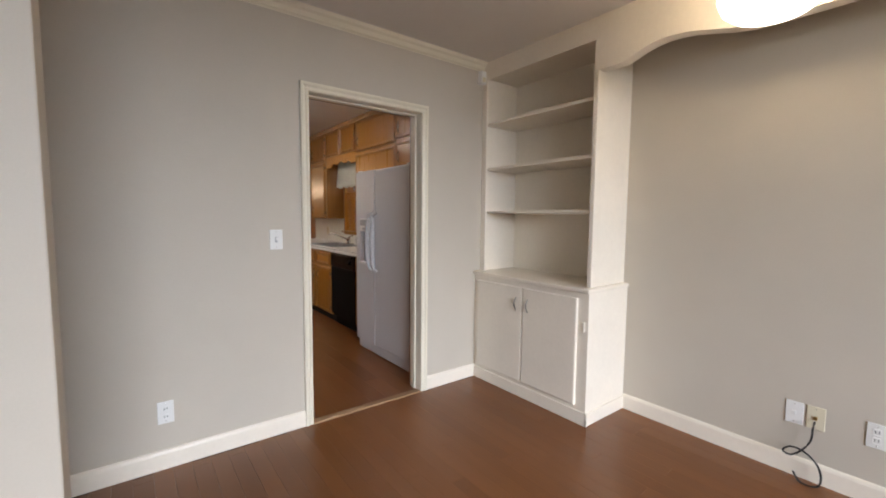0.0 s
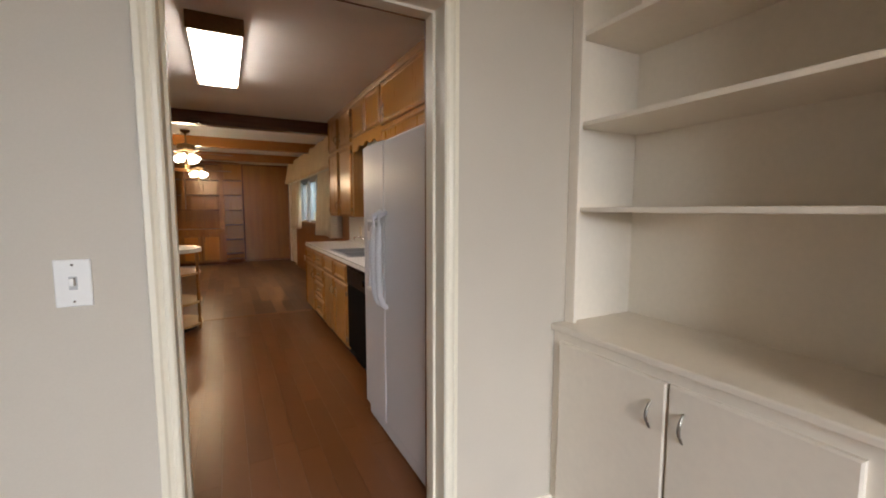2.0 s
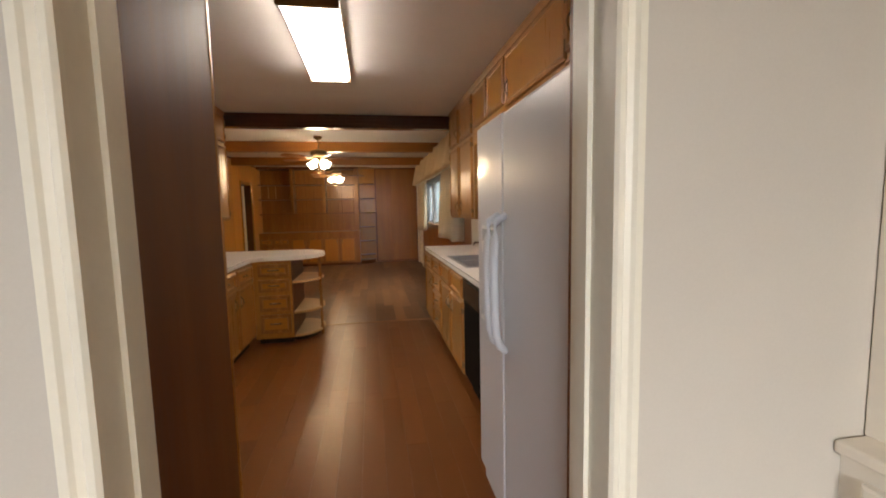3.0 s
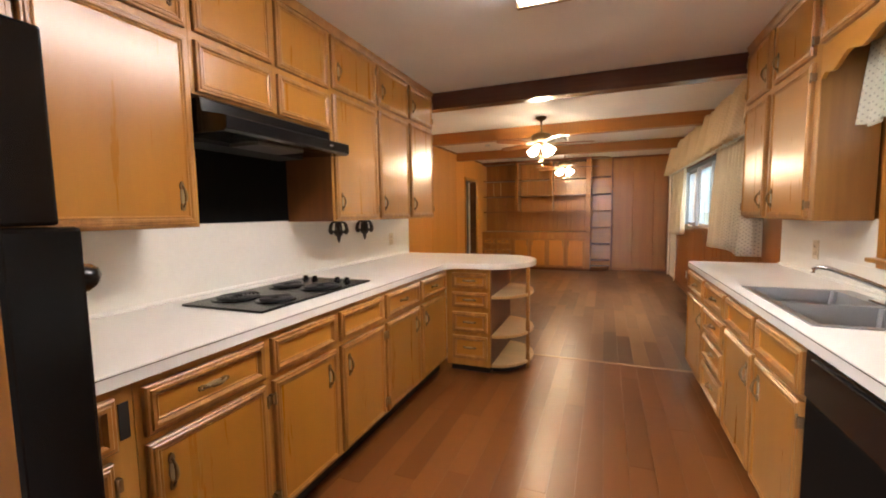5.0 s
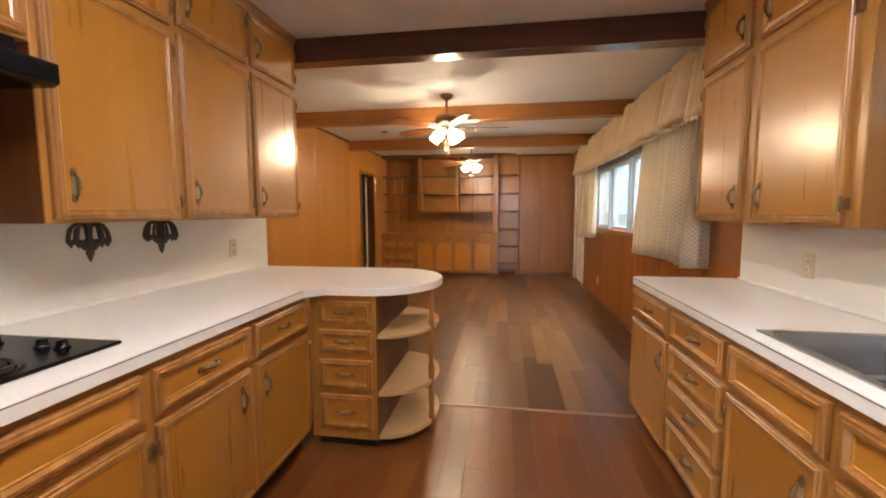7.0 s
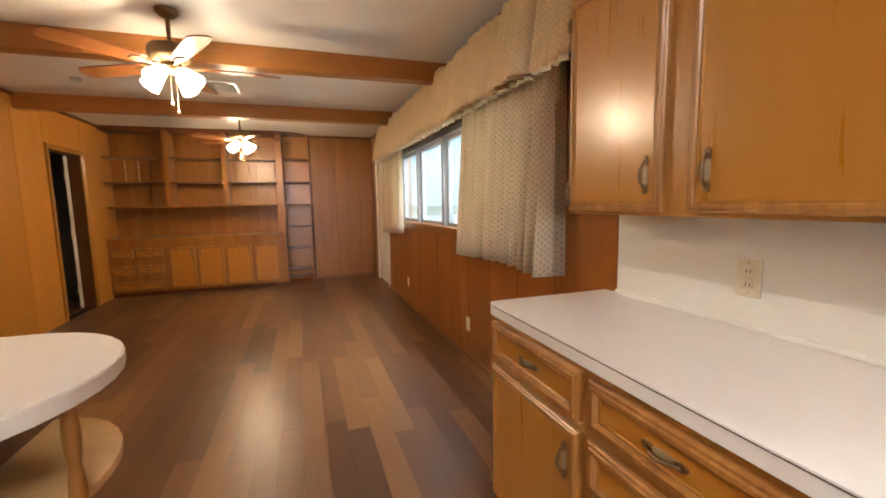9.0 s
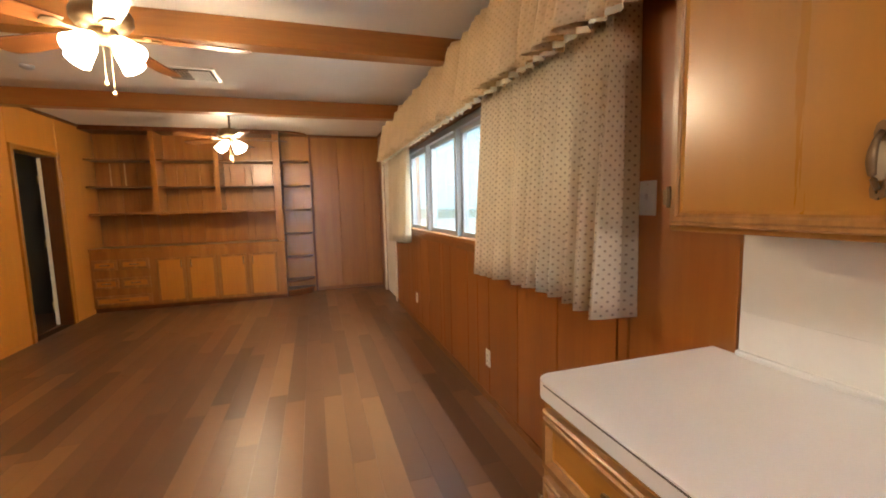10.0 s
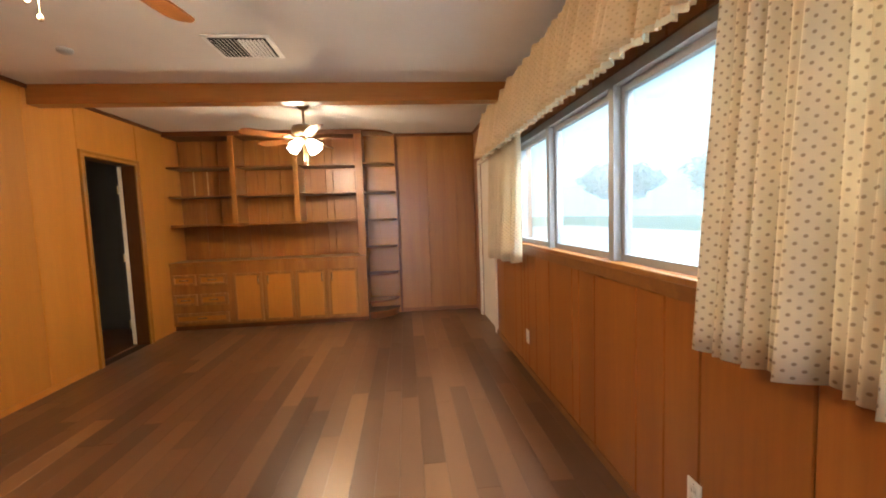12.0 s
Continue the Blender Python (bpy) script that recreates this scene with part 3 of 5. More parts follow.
def wall_plate(name, label, m, mat, kind):
    """Cover plate in x, z facing -y."""
    u = thing(name, label, "switch" if kind == "switch" else "outlet", m)
    bm = box_bm(-0.036, -0.006, -0.058, 0.036, 0, 0.058, bevel=0.003)
    part("cover_plate", bm, mat, u)
    if kind == "switch":
        part("toggle", box_bm(-0.005, -0.020, -0.006, 0.005, -0.006, 0.014, bevel=0.002), mat, u)
        part("slot", box_bm(-0.008, -0.0068, -0.016, 0.008, -0.0062, 0.016), GREY_PLASTIC, u)
    elif kind == "outlet":
        for z in (-0.02, 0.02):
            bm2 = box_bm(-0.014, -0.0085, z - 0.014, 0.014, -0.006, z + 0.014, bevel=0.004)
            s = part("socket", bm2, mat, u)
            for x in (-0.006, 0.006):
                part("slot", box_bm(x - 0.0012, -0.0092, z - 0.005, x + 0.0012, -0.0086, z + 0.006), RECESS_SHADE, s)
    else:
        part("jack", box_bm(-0.008, -0.012, -0.010, 0.008, -0.006, 0.010, bevel=0.002), BRASS if kind == "coax" else mat, u)
    for z in (-0.045, 0.045):
        bm3 = bmesh.new()
        bm_lathe(bm3, [(0.0028, 0), (0.0028, 0.001), (0, 0.0013)], n=8)
        part("screw", bm3, CHROME, u, at=pose(0, -0.006, z, 90, 0, 0))
    return u


wall_plate("light_switch", "white toggle light switch on the greige wall", pose(0.789, YD, 1.167), SWITCHW, "switch")
wall_plate("wall_outlet", "white double outlet low on the greige wall", pose(0.224, YD, 0.295), SWITCHW, "outlet")
for y, mat_, k_, lab in ((0.22, SWITCHW, "jack", "white blank telephone plate low on the alcove wall"), (0.137, IVORY, "coax", "ivory cable plate with a black lead"), (-0.075, SWITCHW, "outlet", "white double outlet on the alcove wall")):
    wall_plate("wall_plate" if k_ != "outlet" else "wall_outlet", lab, pose(XA, y, 0.325, 0, 0, -90), mat_, k_)
bm = bmesh.new()
CY = -0.258
cp = [(XA - 0.016, CY + 0.395, 0.31), (XA - 0.045, CY + 0.395, 0.29), (XA - 0.05, CY + 0.40, 0.22), (XA - 0.05, CY + 0.43, 0.16), (XA - 0.055, CY + 0.47, 0.12), (XA - 0.07, CY + 0.50, 0.135), (XA - 0.075, CY + 0.47, 0.17), (XA - 0.07, CY + 0.42, 0.165), (XA - 0.06, CY + 0.37, 0.12), (XA - 0.06, CY + 0.35, 0.06), (XA - 0.07, CY + 0.36, 0.012), (XA - 0.08, CY + 0.42, 0.008), (XA - 0.06, CY + 0.46, 0.05)]
sm = []
for i in range(len(cp) - 1):
    for k in range(5):
        u_ = k / 5
        p0, p1, p2, p3 = [Vector(cp[max(0, min(len(cp) - 1, i + j))]) for j in (-1, 0, 1, 2)]
        sm.append(0.5 * ((2 * p1) + (p2 - p0) * u_ + (2 * p0 - 5 * p1 + 4 * p2 - p3) * u_ ** 2 + (3 * p1 - p0 - 3 * p2 + p3) * u_ ** 3))
bm_tube(bm, sm, 0.0045, 6)
tagged(new("cable", mesh_of("cable", bm, CABLE)), "black coiled cable hanging from the wall plate", "cable")

sensor = thing("motion_sensor", "small white alarm sensor up in the corner", "sensor", pose(2.365, YD - 0.002, 2.392))
part("housing", box_bm(-0.028, -0.045, -0.05, 0.028, 0, 0.05, bevel=0.008), SWITCHW, sensor)
part("lens", box_bm(-0.018, -0.049, -0.035, 0.018, -0.045, 0.0, bevel=0.002), IVORY, sensor)

BX, BY = 2.05, 0.23
bowl = thing("ceiling_bowl_lamp", "lit alabaster glass bowl lamp hung from the ceiling", "ceiling lamp", pose(BX, BY, 0))
bm = bmesh.new()
bm_lathe(bm, [(0, 2.057), (0.06, 2.061), (0.12, 2.078), (0.16, 2.11), (0.178, 2.155), (0.171, 2.155), (0.15, 2.115), (0.11, 2.085), (0, 2.06)], n=32)
part("bowl", bm, BOWL, bowl, "glowing alabaster glass bowl")
bm = bmesh.new()
bm_lathe(bm, [(0, CD), (0.07, CD), (0.07, CD - 0.02), (0.015, CD - 0.035), (0.010, 2.09), (0, 2.09)], n=20)
part("stem", bm, BRONZE, bowl, "bronze stem and canopy")
point_lamp("dining_bulb", (BX, BY, 2.32), 18, WARM, 0.06)

# dining window behind
win_d = thing("window_1", "white framed dining room window", "window", kind="structure")
for x in (-1.1, 0.38, 1.86):
    part("window_frame", box_bm(x, -3.17, 0.4, x + 0.04, -3.11, 2.15), WHITE, win_d)
for z in (0.4, 2.11):
    for x in (-1.06, 0.42):
        part("window_frame", box_bm(x, -3.17, z, x + 1.44, -3.11, z + 0.04), WHITE, win_d)

# ---- kitchen: range side ----
XF = 0.175           # base cabinet faces
UF = -0.20           # upper cabinet faces


def base_unit(label, y0, y1, drawer, hand, group="range side base cabinets", missing=False):
    w = y1 - y0
    u = thing("base_cabinet", label, "cabinet", pose(XF, y0, 0, 0, 0, 90), group)
    part("body", box_bm(0, 0, 0.10, w, XF - XL - 0.002, 0.872), FACE, u)
    part("toe_kick", box_bm(0, 0.06, 0, w, 0.08, 0.10), RECESS_SHADE, u, "recessed toe kick blackened for its shade")
    add_drawer(u, 0.02, 0.695, w - 0.04, 0.15, drawer)
    add_door(u, 0.02, 0.115, w - 0.04, 0.555, "t" + hand)
    return u


BASE_LABEL = "honey stained base cabinet with moulded door and drawer"
edges = [3.50, 3.99, 4.445, 4.91, 5.425]
for i, (a, b) in enumerate(zip(edges, edges[1:])):
    base_unit(BASE_LABEL if i != 1 and i != 2 else "honey stained base cabinet under the cooktop", a, b, i in (0, 3), "lrlr"[i])
base_unit("honey stained base cabinet in the inner corner", 5.425, 5.94, True, "l")
# first unit beside the oven; a near-black plate stands for the shade in its open slot
u = thing("base_cabinet", "honey stained base cabinet beside the oven with an empty slot", "cabinet", pose(XF, 3.06, 0, 0, 0, 90), "range side base cabinets")
part("body", box_bm(0, 0, 0.10, 0.437, XF - XL - 0.002, 0.872), FACE, u)
part("toe_kick", box_bm(0, 0.06, 0, 0.437, 0.08, 0.10), RECESS_SHADE, u, "recessed toe kick blackened for its shade")
add_drawer(u, 0.03, 0.695, 0.355, 0.15, True)
add_door(u, 0.03, 0.115, 0.34, 0.555, "tl")
part("slot_shade", box_bm(0.398, -0.003, 0.715, 0.425, 0.001, 0.82), RECESS_SHADE, u, "near-black plate for the shade in an empty slot")


def counter_top(name, outline, label, z0=0.873, z1=0.915):
    bm = bmesh.new()
    bm_prism(bm, outline, z0, z1)
    es = [e for e in bm.edges if all(abs(v.co.z - z1) < 1e-5 for v in e.verts)]
    bmesh.ops.bevel(bm, geom=es, offset=0.004, segments=2, affect='EDGES')
    u = thing(name, label, "countertop")
    part("slab", bm, COUNTER, u)
    return u


tip = []
cx, cy, r = 0.50, 6.352, 0.36
for k in range(17):
    a = -math.pi / 2 + math.pi * k / 16
    tip.append((cx + 0.36 * math.cos(a) * 1.0, cy + 0.407 * math.sin(a)))
outline = [(XL + 0.002, 2.98), (0.198, 2.98), (0.198, 5.86), (0.285, 5.945)] + tip + [(XL + 0.002, 6.759)]
ct_l = counter_top("countertop", outline, "white laminate countertop with a rounded peninsula end")
splash = thing("backsplash", "white laminate backsplash with a coved foot", "backsplash")
part("splash_panel", box_bm(XL, 2.98, 0.915, XL + 0.010, 6.755, 1.30), SPLASH, splash)
part("cove", box_bm(XL + 0.010, 2.98, 0.9152, XL + 0.026, 6.74, 0.935, bevel=0.006), COUNTER, splash)

# peninsula: drawers and curved open shelves
pen = thing("peninsula_cabinet", "honey stained peninsula cabinet with drawers and curved end shelves", "cabinet")
YP = 5.97
part("body", box_bm(XF + 0.002, YP, 0.055, 0.555, 6.69, 0.872), FACE, pen)
# Toe kick coloured near-black for the shade under the cabinet.
part("toe_kick", box_bm(XF + 0.03, YP + 0.03, 0, 0.54, 6.64, 0.055), RECESS_SHADE, pen, "recessed toe kick blackened for its shade")
for z, h in ((0.712, 0.125), (0.552, 0.125), (0.345, 0.165), (0.115, 0.195)):
    d = part("drawer", framed(0.30, h, DRAWER_PROF, len(DRAWER_PROF) - 2), [HONEY_X, GLAZE], pen, at=pose(0.232, YP, z))
    part("handle", PULL, None, d, "antique bronze arched pull", pose(0.15, -0.013, h / 2, 0, 90, 0))
for z in (0.078, 0.325, 0.65):
    bm = bmesh.new()
    pts = [(0.556, YP + 0.01)] + [(0.556 + 0.285 * math.cos(a), 6.33 + 0.35 * math.sin(a)) for a in [-math.pi / 2 + math.pi * k / 14 for k in range(15)]] + [(0.556, 6.69)]
    bm_prism(bm, pts, z - 0.022, z)
    part("shelf", bm, PALE, pen, "pale worn curved shelf")
part("shelf_back", box_bm(0.5555, YP + 0.005, 0.055, 0.562, 6.69, 0.872), SIDE, pen)
bm = bmesh.new()
bm_tube(bm, [(0.815, 6.22, 0.0 + 0.872 * k / 24) for k in range(25)], [0.013 + 0.006 * abs(math.sin(k * math.pi / 4)) for k in range(25)], 10)
part("post", bm, GLAZE, pen, "turned dark wood post")
bm = bmesh.new()
bm_prism(bm, [(0.556, YP + 0.06)] + [(0.556 + 0.22 * math.cos(a), 6.33 + 0.28 * math.sin(a)) for a in [-math.pi / 2 + math.pi * k / 14 for k in range(15)]] + [(0.556, 6.6)], 0, 0.055)
part("toe_kick", bm, RECESS_SHADE, pen, "recessed toe kick blackened for its shade")


def upper_unit(label, y0, y1, z0, z1, doors, small, group, face=UF, back=XL, side=1, name="wall_cabinet", spans=None):
    """Wall cabinet with tall doors below and small doors above. side 1: faces +x; -1: faces -x."""
    w = y1 - y0
    d = abs(face - back) - 0.002
    m = pose(face, y0, 0, 0, 0, 90) if side > 0 else pose(face, y1, 0, 0, 0, -90)
    u = thing(name, label, "cabinet", m, group)
    part("body", box_bm(0, 0, z0, w, d, z1, bevel=0.002), FACE, u)
    n = len(doors)
    dw = w / n
    for i, hand in enumerate(doors):
        xa, xw = spans[i] if spans else (i * dw + 0.02, dw - 0.04)
        if z0 < small - 0.1:
            add_door(u, xa, z0 + 0.012, xw, small - z0 - 0.035, "b" + hand)
        add_door(u, xa, small + 0.012, xw, z1 - small - 0.045, "b" + hand if z1 - small > 0.2 else "m" + hand)
    return u


UL = "honey stained wall cabinet with tall and small doors"
G1 = "range side wall cabinets"
upper_unit(UL, 2.98, 3.47, 1.288, 2.475, "r", 2.085, G1)
upper_unit(UL + " beside the hood", 3.47, 4.035, 1.288, 2.475, "r", 2.085, G1)
upper_unit("honey stained wall cabinet over the range hood with short doors", 4.035, 4.97, 1.845, 2.475, "nn", 2.09, G1)
hood_side = upper_unit("honey stained wall cabinet with a dark brown side toward the hood", 4.97, 5.53, 1.288, 2.475, "l", 2.11, G1)
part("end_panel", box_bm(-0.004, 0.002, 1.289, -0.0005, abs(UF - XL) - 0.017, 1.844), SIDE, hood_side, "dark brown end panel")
upper_unit(UL, 5.53, 6.065, 1.288, 2.475, "l", 2.13, G1)
upper_unit(UL + " over the peninsula", 6.065, 6.595, 1.288, 2.475, "l", 2.14, G1)
profile_strip("trim_cabinet_top", (UF, 3.0, CZ), (UF, 6.60, CZ), [(0, -0.045), (0.008, -0.045), (0.020, -0.02), (0.024, 0), (0, 0)], (1, 0, 0), GLAZE, "dark moulding over the wall cabinets")

# black recess behind the cooktop
setting("range_back_panel", box_bm(XL + 0.0105, 4.036, 1.295, XL + 0.016, 4.968, 1.83), BLACK_SOFT, "black panel on the wall under the hood", "panel")

hood = thing("range_hood", "black under-cabinet range hood", "range hood")
bm = bmesh.new()
prof = [(XL + 0.02, 1.83), (XL + 0.02, 1.70), (-0.045, 1.68), (-0.022, 1.69), (-0.022, 1.745), (-0.16, 1.77), (-0.165, 1.83)]
a = [bm.verts.new((x, 4.045, z)) for x, z in prof]
b = [bm.verts.new((x, 4.905, z)) for x, z in prof]
for k in range(len(prof)):
    j = (k + 1) % len(prof)
    bm.faces.new((a[k], a[j], b[j], b[k]))
bm.faces.new(a[::-1])
bm.faces.new(b)
bmesh.ops.bevel(bm, geom=list(bm.edges), offset=0.003, segments=1, affect='EDGES')
part("canopy", bm, BLACK, hood)
part("light_lens", box_bm(-0.30, 4.30, 1.668, -0.12, 4.62, 1.684, bevel=0.004), GREASE, hood, "greasy grey lamp lens", )
part("filter", box_bm(-0.50, 4.15, 1.672, -0.32, 4.85, 1.69), COIL, hood, "dark mesh grease filter")
part("switch", box_bm(-0.023, 4.72, 1.714, -0.018, 4.745, 1.722), GREASE, hood)

cook = thing("cooktop", "black electric coil cooktop with four burners set in the counter", "cooktop", pose(0, 0, 0.915))
part("glass_top", box_bm(-0.42, 4.085, 0.0005, 0.068, 4.95, 0.012, bevel=0.004), BLACK, cook)
for x, y, r in ((-0.28, 4.28, 0.105), (-0.06, 4.30, 0.08), (-0.28, 4.62, 0.085), (-0.06, 4.64, 0.10)):
    bm = bmesh.new()
    bm_lathe(bm, [(r + 0.016, 0.012), (r + 0.014, 0.017), (r + 0.004, 0.016), (r - 0.01, 0.013)], n=28)
    pr = part("burner", bm, BLACK, cook, "black drip pan with a spiral coil")
    pr.location = (x, y, 0)
    bm = bmesh.new()
    n = 90
    bm_tube(bm, [((r * (0.22 + 0.74 * k / n)) * math.cos(k * 0.30), (r * (0.22 + 0.74 * k / n)) * math.sin(k * 0.30), 0.021) for k in range(n + 1)], 0.0055, 6)
    part("coil", bm, COIL, pr)
for i in range(4):
    bm = bmesh.new()
    bm_lathe(bm, [(0.020, 0.012), (0.020, 0.018), (0.016, 0.020), (0.014, 0.036), (0, 0.037)], n=16)
    part("knob", bm, BLACK, cook, at=pose((-0.35, -0.28, -0.11, -0.04)[i], 4.86, 0))

# wrought-iron ornaments under the wall cabinets
def iron_bracket(y):
    u = thing("iron_cup_rack", "dark wrought iron ornamental rack under the wall cabinet", "rack", pose(-0.36, y, 1.285) @ Matrix.Scale(1.2, 4), "ornamental racks")
    bm = bmesh.new()
    bm_lathe(bm, [(0, 0), (0.035, 0), (0.035, -0.006), (0.012, -0.014), (0.009, -0.05), (0.02, -0.062), (0.009, -0.075), (0.012, -0.10), (0.004, -0.125), (0, -0.13)], n=12)
    part("stem", bm, IRON, u)
    for k in range(10):
        a = k * math.pi / 5
        bm = bmesh.new()
        pts = []
        for j in range(15):
            tq = j / 14
            rr = 0.012 + 0.042 * math.sin(tq * math.pi * 0.9)
            zz = -0.088 + 0.075 * tq + 0.014 * math.sin(tq * 9)
            pts.append((rr * math.cos(a), rr * math.sin(a), zz))
        bm_tube(bm, pts, 0.0052, 6)
        bm_lathe(bm, [(0, 0.010), (0.009, 0.003), (0.009, -0.004), (0, -0.020)], pts[5], 8)
        part("scroll", bm, IRON, u)
    return u


iron_bracket(5.24)
iron_bracket(5.58)
wall_plate("wall_outlet", "ivory double outlet on the backsplash", pose(XL + 0.010, 3.70, 1.07, 0, 0, 90), IVORY, "outlet")
wall_plate("wall_outlet", "ivory outlet on the backsplash near the peninsula", pose(XL + 0.010, 6.38, 1.085, 0, 0, 90), IVORY, "outlet")

# tall oven cabinet beside the doorway, facing along the kitchen
oven = thing("tall_oven_cabinet", "brown stained tall cabinet with a black built-in double oven", "cabinet")
OX, OY = 0.92, 2.965
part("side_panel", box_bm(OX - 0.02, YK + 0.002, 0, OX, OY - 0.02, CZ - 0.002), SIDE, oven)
part("edge_strip", box_bm(OX - 0.022, OY - 0.02, 0, OX + 0.002, OY, CZ - 0.002, bevel=0.002), HONEY, oven, "pale wood edge strip")
part("body", box_bm(0.18, YK + 0.002, 0, OX - 0.021, OY - 0.012, CZ - 0.002), FACE, oven)
part("oven_frame", box_bm(0.21, OY - 0.01, 0.22, OX - 0.012, OY + 0.012, 1.557, bevel=0.003), BLACK, oven, "black metal frame round the ovens")
part("oven_panel", box_bm(0.25, OY + 0.0125, 1.3235, 0.83, OY + 0.092, 1.545, bevel=0.004), BLACK, oven, "black oven control panel")
od = part("oven_door", box_bm(0.25, OY + 0.0125, 0.28, 0.832, OY + 0.113, 1.322, bevel=0.006), BLACK, oven, "black glass oven door")
bm = bmesh.new()
bm_tube(bm, [(0.30, OY + 0.112, 1.25), (0.30, OY + 0.135, 1.252), (0.33, OY + 0.155, 1.252), (0.54, OY + 0.16, 1.252), (0.75, OY + 0.155, 1.252), (0.78, OY + 0.135, 1.252), (0.78, OY + 0.112, 1.25)], 0.017, 10)
part("handle", bm, BLACK, od, "dark rounded oven handle")
add_doors = [(0.25, 1.84, 0.29, 0.56), (0.56, 1.84, 0.29, 0.56)]
for x, z, w, h in add_doors:
    d = part("door", framed(w, h, DOOR_PROF, len(DOOR_PROF) - 2), [HONEY, GLAZE], oven, at=pose(x + w, OY - 0.012, z, 0, 0, 180))

# ---- kitchen: sink side ----
XS = 2.058
XU = 2.38


def base_unit_r(label, y0, y1, kind, hand="l"):
    w = y1 - y0
    u = thing("base_cabinet", label, "cabinet", pose(XS, y1, 0, 0, 0, -90), "sink side base cabinets")
    part("body", box_bm(0, 0, 0.10, w, XR - XS - 0.002, 0.74 if kind == "sink" else 0.872), FACE, u)
    if kind == "sink":
        part("top_rail", box_bm(0, 0, 0.7405, w, 0.025, 0.872), FACE, u)
    part("toe_kick", box_bm(0, 0.06, 0, w, 0.08, 0.10), RECESS_SHADE, u, "recessed toe kick blackened for its shade")
    if kind == "drawers":
        for z, h in ((0.705, 0.14), (0.53, 0.145), (0.345, 0.155), (0.125, 0.19)):
            add_drawer(u, 0.02, z, w - 0.04, h)
    else:
        add_drawer(u, 0.02, 0.695, w - 0.04, 0.15, kind != "sink")
        add_door(u, 0.02, 0.115, w - 0.04, 0.555, "t" + hand)
    return u


base_unit_r("honey stained base cabinet at the end of the counter", 5.975, 6.56, "door", "r")
base_unit_r("honey stained base cabinet with four moulded drawers", 5.45, 5.975, "drawers")
base_unit_r("honey stained sink base cabinet with false drawer front", 4.955, 5.45, "sink", "r")
base_unit_r("honey stained sink base cabinet with false drawer front", 4.46, 4.955, "sink", "l")
base_unit_r("narrow honey stained base cabinet between dishwasher and refrigerator", 3.47, 3.79, "door", "l")

SX0, SX1, SY0, SY1 = 2.095, 2.545, 4.565, 5.375
bm = bmesh.new()
for q in ((2.035, 3.46, SX0 + 0.015, 6.52), (SX1 - 0.015, 3.46, XR - 0.0005, 6.52), (SX0 + 0.015, 3.46, SX1 - 0.015, SY0 + 0.015), (SX0 + 0.015, SY1 - 0.015, SX1 - 0.015, 6.52)):
    bm_box(bm, q[0], q[1], 0.873, q[2], q[3], 0.915)
bmesh.ops.remove_doubles(bm, verts=bm.verts, dist=1e-5)
bm_prism(bm, [(XR - 0.0005, 6.52), (XR - 0.0005, 6.575)] + [(2.08 + 0.045 * math.cos(a), 6.53 + 0.045 * math.sin(a)) for a in [math.pi / 2 + 0.5 * math.pi * k / 6 for k in range(7)]] + [(2.035, 6.52)], 0.873, 0.915)
ct_r = thing("countertop", "white laminate countertop with a sink cut-out", "countertop")
part("slab", bm, COUNTER, ct_r)
part("edge_seam", box_bm(2.0335, 3.46, 0.908, 2.0355, 6.525, 0.911), SEAM, ct_r, "dark joint line along the edge")
part("edge_seam", box_bm(0.1975, 2.985, 0.908, 0.1995, 5.855, 0.911), SEAM, ct_l, "dark joint line along the edge")
spr = thing("backsplash", "white laminate backsplash behind the sink", "backsplash")
part("splash_panel", box_bm(XR - 0.002, 3.46, 0.915, XR + 0.010, 6.50, 1.035), SPLASH, spr)
part("splash_panel", box_bm(XR - 0.002, 5.325, 1.0355, XR + 0.010, 6.50, 1.27), SPLASH, spr)
part("splash_panel", box_bm(XR - 0.002, 3.46, 1.0355, XR + 0.010, 4.415, 1.27), SPLASH, spr)
part("cove", box_bm(XR - 0.018, 3.46, 0.9152, XR - 0.002, 6.50, 0.932, bevel=0.005), COUNTER, spr)

sink = thing("kitchen_sink", "stainless steel double bowl sink set in the counter", "sink")
bm = bmesh.new()
ym = (SY0 + SY1) / 2
for q in ((SX0, SY0, SX0 + 0.03, SY1), (SX1 - 0.07, SY0, SX1, SY1), (SX0 + 0.03, SY0, SX1 - 0.07, SY0 + 0.03), (SX0 + 0.03, SY1 - 0.03, SX1 - 0.07, SY1), (SX0 + 0.03, ym - 0.015, SX1 - 0.07, ym + 0.015)):
    bm_box(bm, q[0], q[1], 0.9152, q[2], q[3], 0.9195)
part("rim", bm, STEEL, sink)
